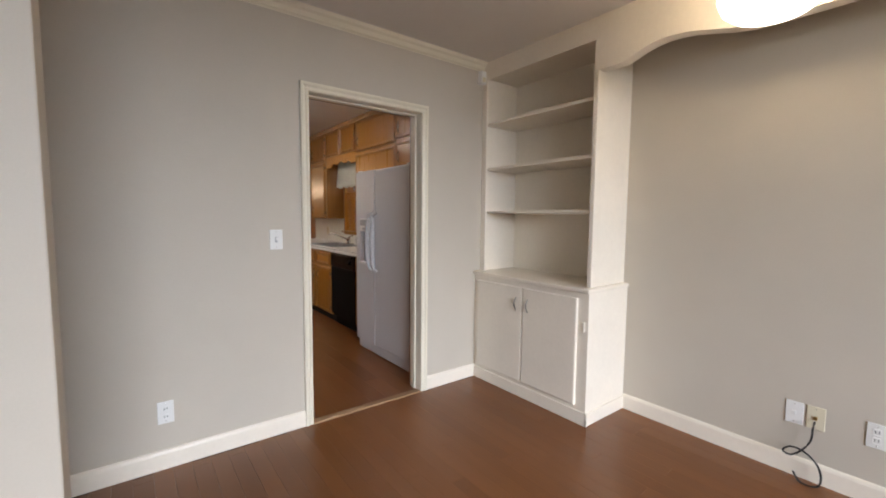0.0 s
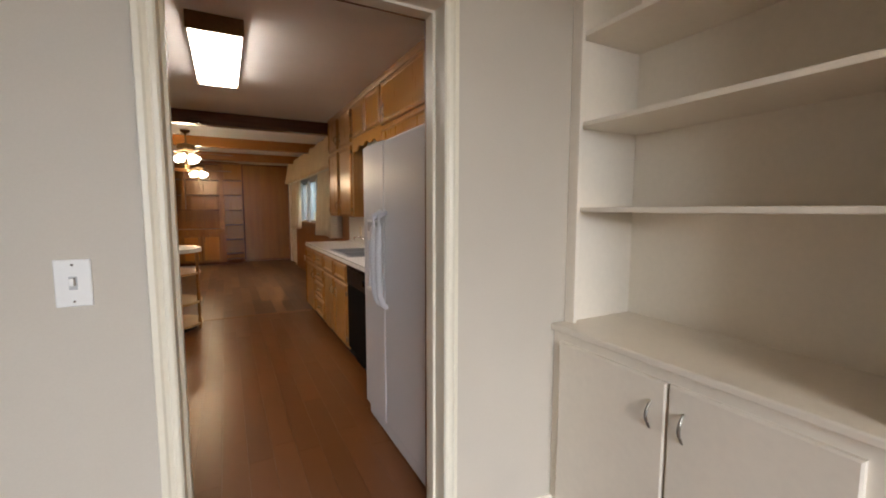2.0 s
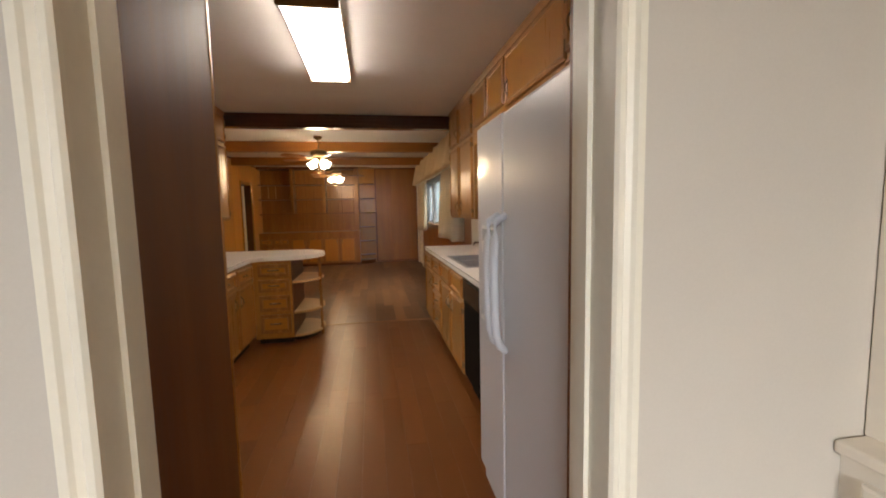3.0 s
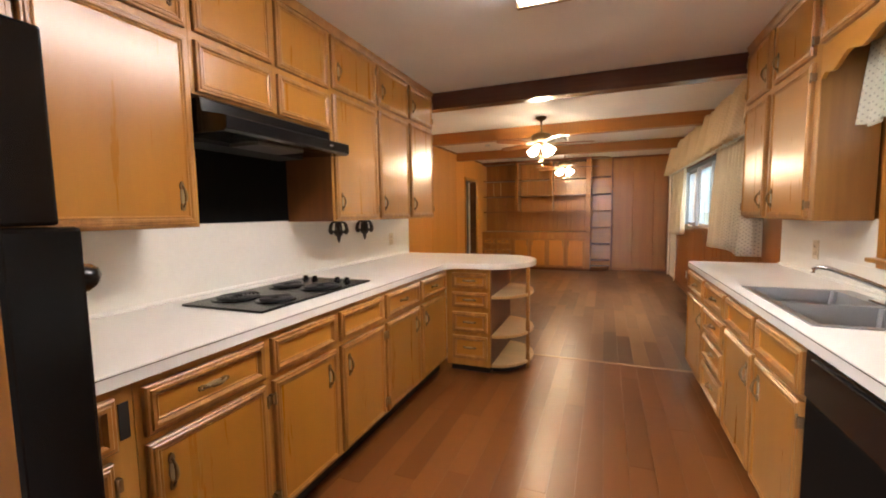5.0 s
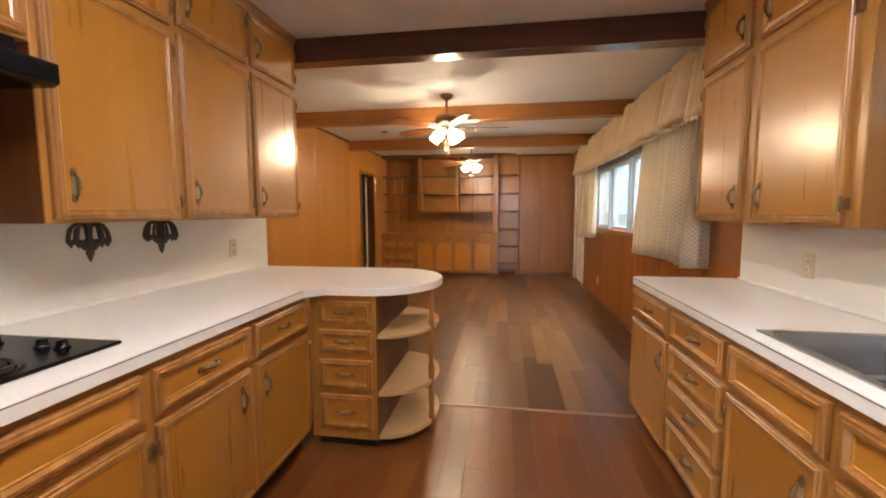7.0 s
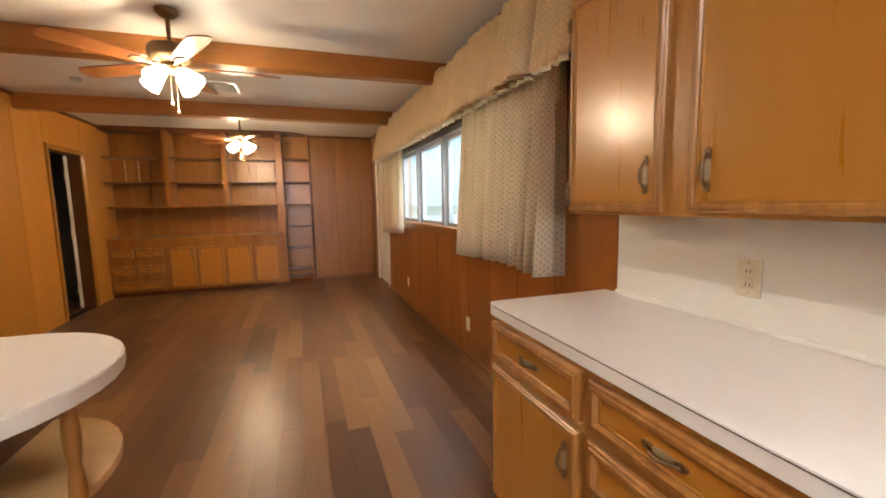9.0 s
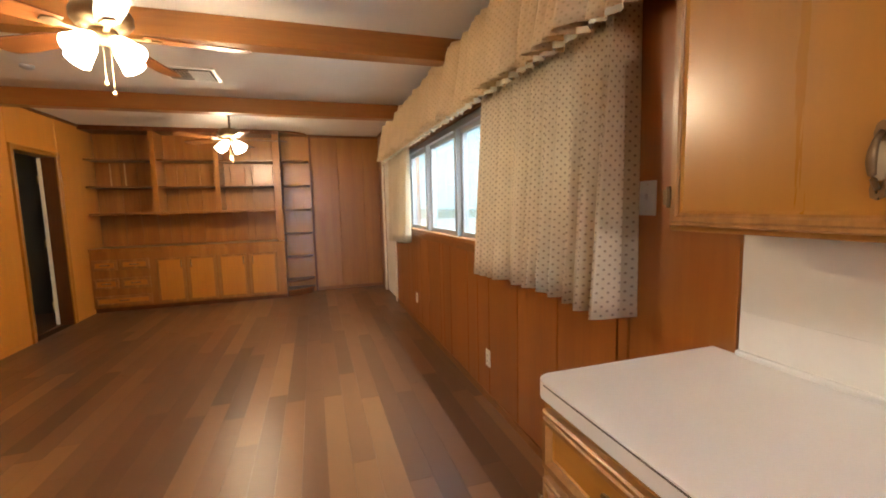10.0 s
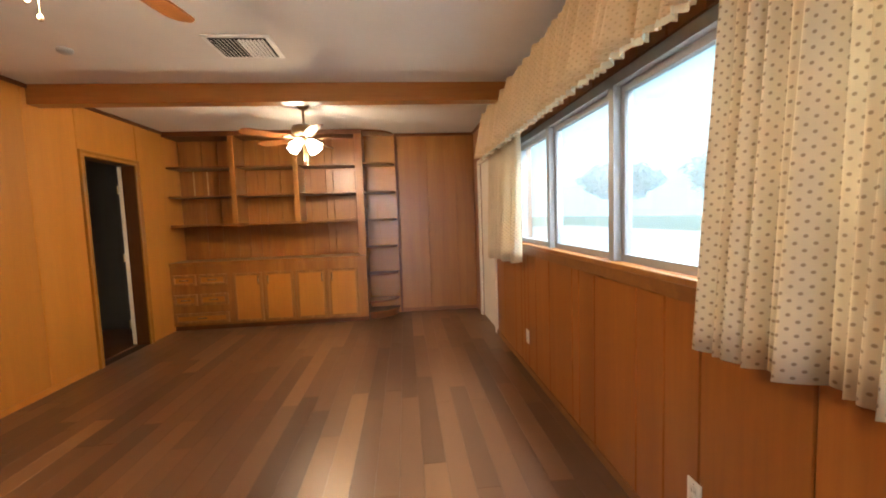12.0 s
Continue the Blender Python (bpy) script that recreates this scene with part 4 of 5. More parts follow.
for a, b in ((SY0 + 0.03, ym - 0.015), (ym + 0.015, SY1 - 0.03)):
    bm = bmesh.new()
    xa, xb = SX0 + 0.03, SX1 - 0.07
    top = [bm.verts.new(p) for p in ((xa, a, 0.917), (xb, a, 0.917), (xb, b, 0.917), (xa, b, 0.917))]
    bot = [bm.verts.new(p) for p in ((xa + 0.03, a + 0.03, 0.76), (xb - 0.03, a + 0.03, 0.76), (xb - 0.03, b - 0.03, 0.76), (xa + 0.03, b - 0.03, 0.76))]
    for k in range(4):
        bm.faces.new((top[k], top[(k + 1) % 4], bot[(k + 1) % 4], bot[k]))
    bm.faces.new(bot)
    bmesh.ops.bevel(bm, geom=[e for e in bm.edges if not (e.verts[0] in top and e.verts[1] in top)], offset=0.02, segments=3, affect='EDGES')
    bw = part("bowl", bm, STEEL, sink)
    bm = bmesh.new()
    bm_lathe(bm, [(0.045, 0), (0.04, 0.003), (0.02, -0.002), (0, -0.002)], ((xa + xb) / 2, (a + b) / 2, 0.7605), 20)
    part("drain", bm, CHROME, bw)
tap = thing("kitchen_faucet", "chrome single lever faucet with a long low spout", "faucet", pose(2.51, 4.97, 0.9195))
part("deck_plate", box_bm(-0.03, -0.12, 0, 0.03, 0.12, 0.012, bevel=0.005), CHROME, tap)
bm = bmesh.new()
bm_lathe(bm, [(0.028, 0.012), (0.026, 0.05), (0.022, 0.075), (0.012, 0.09), (0, 0.092)], n=16)
part("body", bm, CHROME, tap)
bm = bmesh.new()
bm_tube(bm, [(0, 0, 0.05), (-0.03, 0.02, 0.075), (-0.10, 0.07, 0.11), (-0.17, 0.12, 0.14), (-0.20, 0.14, 0.143), (-0.212, 0.15, 0.13), (-0.213, 0.15, 0.115)], [0.012, 0.011, 0.010, 0.009, 0.009, 0.009, 0.010], 10)
part("spout", bm, CHROME, tap)
bm = bmesh.new()
bm_tube(bm, [(0, 0, 0.085), (0.01, -0.05, 0.11), (0.012, -0.10, 0.115)], [0.008, 0.006, 0.009], 8)
part("lever", bm, CHROME, tap)
soap = thing("sink_sprayer", "white side sprayer on the sink", "sprayer", pose(2.51, 4.74, 0.9195))
bm = bmesh.new()
bm_lathe(bm, [(0.022, 0), (0.022, 0.01), (0.014, 0.02), (0.012, 0.06), (0.019, 0.075), (0.017, 0.10), (0, 0.105)], n=14)
part("nozzle", bm, SWITCHW, soap)

dw = thing("dishwasher", "black built-in dishwasher with a control panel", "dishwasher")
part("body", box_bm(XS + 0.02, 3.795, 0.10, XR - 0.01, 4.455, 0.870), BLACK_SOFT, dw)
part("door", box_bm(XS - 0.012, 3.80, 0.13, XS + 0.02, 4.45, 0.70, bevel=0.006), BLACK_SOFT, dw)
cp_ = part("control_panel", box_bm(XS - 0.018, 3.80, 0.705, XS + 0.02, 4.45, 0.865, bevel=0.006), BLACK, dw)
part("handle", box_bm(XS - 0.028, 3.86, 0.835, XS - 0.018, 4.39, 0.85, bevel=0.003), BLACK, cp_)
bm = bmesh.new()
bm_lathe(bm, [(0.024, 0), (0.022, 0.018), (0, 0.019)], n=18)
part("dial", bm, BLACK, cp_, "black timer dial", pose(XS - 0.018, 3.93, 0.78, 0, -90, 0))
part("kick_plate", box_bm(XS + 0.05, 3.80, 0.0, XS + 0.06, 4.45, 0.125), BLACK_SOFT, dw)

# refrigerator
fr = thing("refrigerator", "white side-by-side refrigerator with a water dispenser", "refrigerator")
FX, F0, F1, FH = 1.90, 2.475, 3.445, 1.725
part("body", box_bm(FX + 0.065, F0 + 0.005, 0.03, XR - 0.02, F1 - 0.005, FH - 0.01, bevel=0.006), APPLIANCE, fr)
ys = 3.08
d1 = part("fridge_door", box_bm(FX, F0, 0.10, FX + 0.06, ys - 0.004, FH, bevel=0.014), APPLIANCE, fr, "wide white fresh food door")
bm = bmesh.new()
dy0, dy1, dz0, dz1 = ys + 0.085, F1 - 0.08, 0.86, 1.27
for q in ((ys + 0.004, 0.10, F1, dz0), (ys + 0.004, dz1, F1, FH), (ys + 0.004, dz0, dy0, dz1), (dy1, dz0, F1, dz1)):
    bm_box(bm, FX, q[0], q[1], FX + 0.06, q[2], q[3])
bm_box(bm, FX + 0.045, dy0, dz0, FX + 0.06, dy1, dz1)
bmesh.ops.remove_doubles(bm, verts=bm.verts, dist=1e-5)
d2 = part("freezer_door", bm, APPLIANCE, fr, "narrow white freezer door with a dispenser")
dp = part("dispenser_panel", box_bm(FX - 0.004, dy0 - 0.01, 1.16, FX + 0.044, dy1 + 0.01, 1.285, bevel=0.006), SWITCHW, d2)
part("control_strip", box_bm(FX - 0.006, dy0 + 0.01, 1.215, FX - 0.0035, dy1 - 0.01, 1.27), GREY_PLASTIC, d2, "grey dispenser control strip")
part("badge", box_bm(FX - 0.006, dy0 + 0.06, 1.178, FX - 0.0035, dy1 - 0.06, 1.192), GREY_PLASTIC, d2, "small grey maker's badge")
part("drip_tray", box_bm(FX - 0.012, dy0 - 0.008, dz0 - 0.012, FX + 0.045, dy1 + 0.008, dz0 + 0.006, bevel=0.004), SWITCHW, d2)
for dd, y in ((d1, ys - 0.045), (d2, ys + 0.045)):
    bm = bmesh.new()
    bm_tube(bm, [(FX, y, 0.80), (FX - 0.03, y, 0.82), (FX - 0.042, y, 0.87), (FX - 0.048, y, 0.98), (FX - 0.050, y, 1.12), (FX - 0.047, y, 1.24), (FX - 0.04, y, 1.31), (FX, y, 1.335)], [0.014, 0.016, 0.017, 0.018, 0.018, 0.017, 0.016, 0.014], 10)
    part("handle", bm, APPLIANCE, dd, "bowed white handle")
part("grille", box_bm(FX + 0.02, F0 + 0.01, 0.012, FX + 0.065, F1 - 0.01, 0.092, bevel=0.004), APPLIANCE, fr)
for y in (F0 + 0.06, F1 - 0.06):
    bm = bmesh.new()
    bm_lathe(bm, [(0.018, 0), (0.018, 0.012), (0.01, 0.03), (0, 0.03)], (FX + 0.12, y, 0), 12)
    part("foot", bm, GREY_PLASTIC, fr)
part("hinge_cap", box_bm(FX + 0.01, F1 - 0.07, FH, FX + 0.09, F1 - 0.02, FH + 0.012, bevel=0.004), SWITCHW, fr)
part("hinge_cap", box_bm(FX + 0.01, F0 + 0.02, FH, FX + 0.09, F0 + 0.07, FH + 0.012, bevel=0.004), SWITCHW, fr)

G2 = "sink side wall cabinets"
sink_upper = upper_unit("honey stained wall cabinet at the den end, two doors wide", 5.385, 6.51, 1.262, 2.475, "rl", 2.07, G2, XU, XR, -1, spans=((0.012, 0.45), (0.545, 0.525)))
upper_unit("honey stained wall cabinet above the dishwasher", 3.47, 4.445, 1.262, 2.475, "l", 2.07, G2, XU, XR, -1)
upper_unit("honey stained wall cabinet over the refrigerator with short doors", 2.40, 3.47, 1.79, 2.475, "lr", 2.09, G2, XU - 0.02, XR, -1)
part("end_panel", box_bm(0.0, 0.002, 1.263, 0.0035, XR - XU - 0.004, 2.099), END, sink_upper, "dull brown glossy end panel", pose(6.51 - 5.385 + 0.0005, 0, 0))
br = upper_unit("honey stained bridge cabinet over the sink window", 4.445, 5.385, 2.10, 2.475, "nn", 2.10, G2, XU, XR, -1)
bm = bmesh.new()
outl = [(0, 2.10), (0, 1.95)] + [(0.94 * k / 24, 1.96 + 0.018 * math.cos(k * math.pi / 3) + 0.05 * math.sin(math.pi * k / 24)) for k in range(1, 24)] + [(0.94, 1.95), (0.94, 2.10)]
bm_prism_y(bm, outl, 0.0, 0.018)
part("scalloped_valance", bm, HONEY_X, br, "scalloped wooden valance board")
profile_strip("trim_cabinet_top_sink", (XU, 2.40, CZ), (XU, 6.52, CZ), [(0, -0.045), (0.008, -0.045), (0.020, -0.02), (0.024, 0), (0, 0)], (-1, 0, 0), GLAZE, "dark moulding over the wall cabinets")
wall_plate("wall_outlet", "ivory outlet on the backsplash beside the sink", pose(XR - 0.002, 5.95, 1.072, 0, 0, -90), IVORY, "outlet")

# kitchen ceiling light
kl = thing("fluorescent_ceiling_light", "lit fluorescent ceiling light with a wraparound acrylic diffuser", "ceiling light", pose(1.114, 4.43, 0))
part("frame", box_bm(-0.158, -0.61, CZ - 0.052, 0.158, 0.61, CZ - 0.001, bevel=0.004), SWITCHW, kl)
bm = bmesh.new()
prof = [(-0.150, CZ - 0.053), (-0.150, CZ - 0.065), (-0.135, CZ - 0.095), (0.135, CZ - 0.095), (0.150, CZ - 0.065), (0.150, CZ - 0.053)]
a = [bm.verts.new((x, -0.61, z)) for x, z in prof]
b = [bm.verts.new((x, 0.61, z)) for x, z in prof]
for k in range(len(prof)):
    j = (k + 1) % len(prof)
    bm.faces.new((a[k], a[j], b[j], b[k]))
bm.faces.new(a[::-1])
bm.faces.new(b)
part("diffuser", bm, TUBE, kl, "glowing ribbed acrylic diffuser")
for y in (-0.64, 0.612):
    part("end_cap", box_bm(-0.157, y, CZ - 0.10, 0.157, y + 0.028, CZ - 0.001, bevel=0.004), BRONZE, kl, "dark end cap")

# kitchen window with shutters and cafe valance
kw = thing("window_2", "wood framed kitchen window with louvred shutters", "window", kind="structure")
WY0, WY1 = 4.47, 5.27
for a in ((WY0 - 0.05, 1.04, WY1 + 0.05, 1.09), (WY0 - 0.05, 2.0, WY1 + 0.05, 2.06), (WY0 - 0.05, 1.0905, WY0, 1.9995), (WY1, 1.0905, WY1 + 0.05, 1.9995)):
    part("window_frame", box_bm(XR - 0.016, a[0], a[1], XR + 0.0115, a[2], a[3], bevel=0.003), HONEY, kw)
part("window_sill", box_bm(XR - 0.05, WY0 - 0.07, 1.068, XR + 0.0115, WY1 + 0.07, 1.0895, bevel=0.005), HONEY, kw)
part("mullion", box_bm(XR + 0.09, WY0 + 0.001, 1.52, XR + 0.13, WY1 - 0.001, 1.56), ALU, kw)
gp = part("pane", box_bm(XR + 0.105, WY0 + 0.001, 1.091, XR + 0.109, WY1 - 0.001, 1.999), GLASS, kw)
gp.visible_shadow = False
part("rail", box_bm(XR - 0.006, WY0 + 0.002, 1.585, XR + 0.03, WY1 - 0.002, 1.635), HONEY, kw)
for i in range(4):
    a = WY0 + 0.003 + i * 0.1985
    sh = part("shutter", box_bm(XR + 0.0, a, 1.092, XR + 0.022, a + 0.03, 1.583), HONEY, kw)
    part("stile", box_bm(XR + 0.0, a + 0.165, 1.092, XR + 0.022, a + 0.195, 1.583), HONEY, sh)
    for z in (1.092, 1.545):
        part("rail", box_bm(XR + 0.0, a + 0.03, z, XR + 0.022, a + 0.165, z + 0.038), HONEY, sh)
    for k in range(13):
        z = 1.145 + k * 0.0315
        part("slat", box_bm(-0.014, a + 0.031, -0.003, 0.014, a + 0.164, 0.003), HONEY, sh, at=pose(XR + 0.011, 0, z, 0, 40, 0))


def cloth(name, label, cat, mat, y0, y1, x, z0, z1, folds, amp, flare=0.0, wave=0.0, seed=1, hem=0.0, back=False, pinch=1.3):
    """A hanging cloth on the window wall with pleats that vary."""
    rnd = random.Random(seed)
    ph = [rnd.uniform(0, 6.28) for _ in range(6)]
    nu, nv = folds * 14, 12
    deep = [rnd.uniform(0.45, 1.25) for _ in range(folds * 3 + 9)]
    bm = bmesh.new()
    uvl = bm.loops.layers.uv.new("UVMap")
    grid, run = [], 0.0
    for i in range(nu + 1):
        u = i / nu
        row = []
        for j in range(nv + 1):
            v = j / nv
            phase = 2 * math.pi * folds * u + 0.9 * math.sin(7 * u + ph[0]) + 0.6 * math.sin(17 * u + ph[1])
            depth = amp * (0.45 + 0.55 * v) * deep[int((phase + math.pi) / (2 * math.pi)) + 4]
            lobe = abs(math.cos(0.5 * (phase + 0.5 * v * math.sin(5 * u + ph[3]))))
            dx = 0.6 * amp - 2 * depth * lobe ** pinch - flare * v
            zz = z1 + (z0 - z1) * v
            if v > 0.6:
                zz += (wave * math.sin(phase * 0.5 + ph[4]) + hem * math.sin(3.1 * u + ph[5])) * (v - 0.6) / 0.4
            yy = y0 + (y1 - y0) * u + 0.35 * depth * math.cos(phase)
            row.append((bm.verts.new((x - 0.02 + dx, yy, zz)), v * (z1 - z0)))
        if grid:
            p, q = grid[-1][nv // 2][0].co, row[nv // 2][0].co
            run += math.hypot(p.x - q.x, p.y - q.y)
        grid.append([(w, (run, vv)) for w, vv in row])
    if back:
        first = []
        for j in range(nv + 1):
            v = j / nv
            p = grid[0][j][0].co
            first.append((bm.verts.new((x + 0.055, p.y - 0.012 - 0.02 * v, p.z)), (-0.11, v * (z1 - z0))))
        grid.insert(0, first)
        nu += 1
    for i in range(nu):
        for j in range(nv):
            q = (grid[i][j], grid[i + 1][j], grid[i + 1][j + 1], grid[i][j + 1])
            f = bm.faces.new([c[0] for c in q])
            f.smooth = True
            for lp, c in zip(f.loops, q):
                lp[uvl].uv = c[1]
    if name == "window_valance":
        u = thing(name, label, cat)
        ob = part("gathered_cloth", bm, mat, u)
        ob.modifiers.new("Solidify", 'SOLIDIFY').thickness = 0.002
        return u
    ob = new(name, mesh_of(name, bm, mat))
    md = ob.modifiers.new("Solidify", 'SOLIDIFY')
    md.thickness = 0.002
    return tagged(ob, label, cat)


cloth("window_valance", "white patterned cafe valance over the sink window", "valance", LINEN, 4.46, 5.25, 2.53, 1.69, 2.06, 9, 0.018, 0.02, 0.012, 5)

# ---- den ----
for i, (y, mat, lab) in enumerate(((6.665, BEAM_D, "dark stained ceiling beam between kitchen and den"), (8.625, BEAM_L, "amber stained ceiling beam"), (10.585, BEAM_L, "amber stained ceiling beam"))):
    x0, x1 = (XL - 0.13, XR + 0.0) if i == 0 else (XD - 0.008, XR)
    setting("ceiling_beam_%d" % (i + 1), box_bm(x0, y - 0.065, 2.342, x1, y + 0.065, CZ - 0.001, bevel=0.004), mat, lab, "beam")
setting("trim_den_left", box_bm(XD, 6.81, CZ - 0.035, XD + 0.018, YF - 0.3, CZ - 0.001, bevel=0.004), SIDE, "brown stained ceiling trim", "trim")
setting("trim_den_far", box_bm(1.55, YF - 0.018, CZ - 0.04, XR - 0.002, YF, CZ - 0.001, bevel=0.004), SIDE, "brown stained ceiling trim", "trim")
setting("trim_den_right", box_bm(XR - 0.018, 6.74, CZ - 0.035, XR, YF - 0.019, CZ - 0.001, bevel=0.004), SIDE, "brown stained ceiling trim", "trim")
setting("baseboard_den_left", box_bm(XD, 6.81, 0, XD + 0.012, 10.97, 0.05, bevel=0.003), PANEL_LIT, "golden wood baseboard", "baseboard")
setting("baseboard_den_right", box_bm(XR - 0.012, 6.58, 0, XR, 11.36, 0.05, bevel=0.003), BUILTIN_X, "amber wood baseboard", "baseboard")
setting("baseboard_den_far", box_bm(1.55, YF - 0.012, 0, XR - 0.013, YF, 0.05, bevel=0.003), BUILTIN_X, "amber wood baseboard", "baseboard")
setting("floor_transition_strip", box_bm(0.50, 6.55, -0.01, 2.10, 6.58, 0.004, bevel=0.001), wood("pale strip", (0.30, 0.17, 0.09), (0.38, 0.23, 0.13), (0.46, 0.30, 0.18), 0, 0.5, 0.05), "thin pale floor transition strip", "threshold")

# door in the den's side wall: casing and an open door seen edge-on
casing("trim_doorway_den", 11.05, 11.78, 2.01, XD, 1, 0.06, HONEY, "honey stained door casing in the den", "x")
bm = bmesh.new()
bm_box(bm, XD - 0.14, 11.03, 0, XD, 11.05, 2.01)
bm_box(bm, XD - 0.14, 11.78, 0, XD, 11.80, 2.01)
bm_box(bm, XD - 0.14, 11.03, 2.01, XD, 11.80, 2.03)
setting("door_frame_den", bm, SIDE, "brown stained door jamb", "door frame")
dd = thing("door_2", "white painted hall door standing open, seen on its hinge edge", "door", pose(XD - 0.135, 11.772, 0, 0, 0, -72), kind="structure")
part("door_leaf", box_bm(-0.74, -0.036, 0.012, -0.002, 0, 2.0, bevel=0.003), WHITE, dd)
for z in (0.25, 1.0, 1.75):
    part("hinge", box_bm(-0.004, -0.045, z - 0.045, 0.03, -0.037, z + 0.045), BRASS, dd, "brass hinge")

# built-in shelves on the far wall
bk = thing("built_in_shelving", "amber wood built-in wall unit with shelves, drawers and cupboards", "shelving")
YB, YU = 12.29, 12.35
part("body", box_bm(XD + 0.002, YB, 0.06, 1.10, YF, 0.825), BUILTIN, bk)
part("plinth", box_bm(XD + 0.002, YB + 0.03, 0, 1.10, YF, 0.06), SIDE, bk)
part("counter", box_bm(XD + 0.002, YB - 0.02, 0.8255, 1.115, YF, 0.87, bevel=0.006), BUILTIN, bk)
for x, w, z, h in ((-1.31, 0.285, 0.575, 0.14), (-1.0, 0.345, 0.575, 0.14), (-1.31, 0.285, 0.32, 0.145), (-1.0, 0.345, 0.32, 0.145), (-1.31, 0.655, 0.09, 0.135)):
    d = part("drawer", framed(w, h, DRAWER_PROF, len(DRAWER_PROF) - 2), [BUILTIN_D, GLAZE], bk, at=pose(x, YB, z))
    part("handle", PULL, None, d, "antique bronze pull", pose(w / 2, -0.013, h / 2, 0, 90, 0))
for x, w, hx in ((-0.575, 0.35, "r"), (-0.195, 0.36, "l"), (0.20, 0.37, "r"), (0.605, 0.375, "l")):
    d = part("door", framed(w, 0.625, DOOR_PROF, len(DOOR_PROF) - 2), [BUILTIN_D, GLAZE], bk, at=pose(x, YB, 0.085))
    part("handle", PULL, None, d, "antique bronze pull", pose(w - 0.045 if hx == "r" else 0.045, -0.016, 0.53))
for x, w, z0 in ((-0.555, 0.065, 1.345), (0.22, 0.065, 1.345), (1.005, 0.1, 0.87)):
    part("upright", box_bm(x, YU, z0, x + w, YF - 0.002, CZ - 0.06, bevel=0.002), BUILTIN, bk)
part("head_rail", box_bm(XD + 0.002, YU, CZ - 0.06, 1.105, YF - 0.002, CZ - 0.001), SIDE, bk)
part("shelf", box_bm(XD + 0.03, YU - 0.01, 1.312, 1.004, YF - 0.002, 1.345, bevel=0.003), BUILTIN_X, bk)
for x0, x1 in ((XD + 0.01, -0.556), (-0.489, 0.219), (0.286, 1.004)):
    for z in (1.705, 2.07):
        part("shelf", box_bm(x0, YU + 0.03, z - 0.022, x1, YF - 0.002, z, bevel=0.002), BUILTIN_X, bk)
for x in (-1.16, -0.985):
    part("shelf_standard", box_bm(x, YF - 0.008, 1.72, x + 0.016, YF - 0.001, 2.04), PALE, bk, "thin pale shelf support strip")
# curved corner shelves
cs = thing("curved_end_shelves", "amber wood quarter-round end shelves beside the wall unit", "shelves")
for i, z in enumerate((0.10, 0.24, 0.60, 0.965, 1.335, 1.705, 2.08, CZ - 0.005)):
    bm = bmesh.new()
    pts = [(1.107, YF - 0.012)] + [(1.107 + 0.40 * math.sin(a), YF - 0.012 - 0.33 * math.cos(a)) for a in [0.5 * math.pi * k / 10 for k in range(11)]]
    bm_prism(bm, pts, z - 0.024, z)
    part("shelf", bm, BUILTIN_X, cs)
part("back_panel", box_bm(1.107, YF - 0.011, 0.0, 1.52, YF - 0.001, CZ - 0.002), HONEY, cs)
bm = bmesh.new()
pts = [(1.107, YF - 0.012)] + [(1.107 + 0.38 * math.sin(a), YF - 0.012 - 0.31 * math.cos(a)) for a in [0.5 * math.pi * k / 10 for k in range(11)]]
bm_prism(bm, pts, 0, 0.075)
part("plinth", bm, SIDE, cs)
part("edge_strip", box_bm(1.52, YF - 0.03, 0, 1.55, YF - 0.001, CZ - 0.002, bevel=0.003), SIDE, cs)


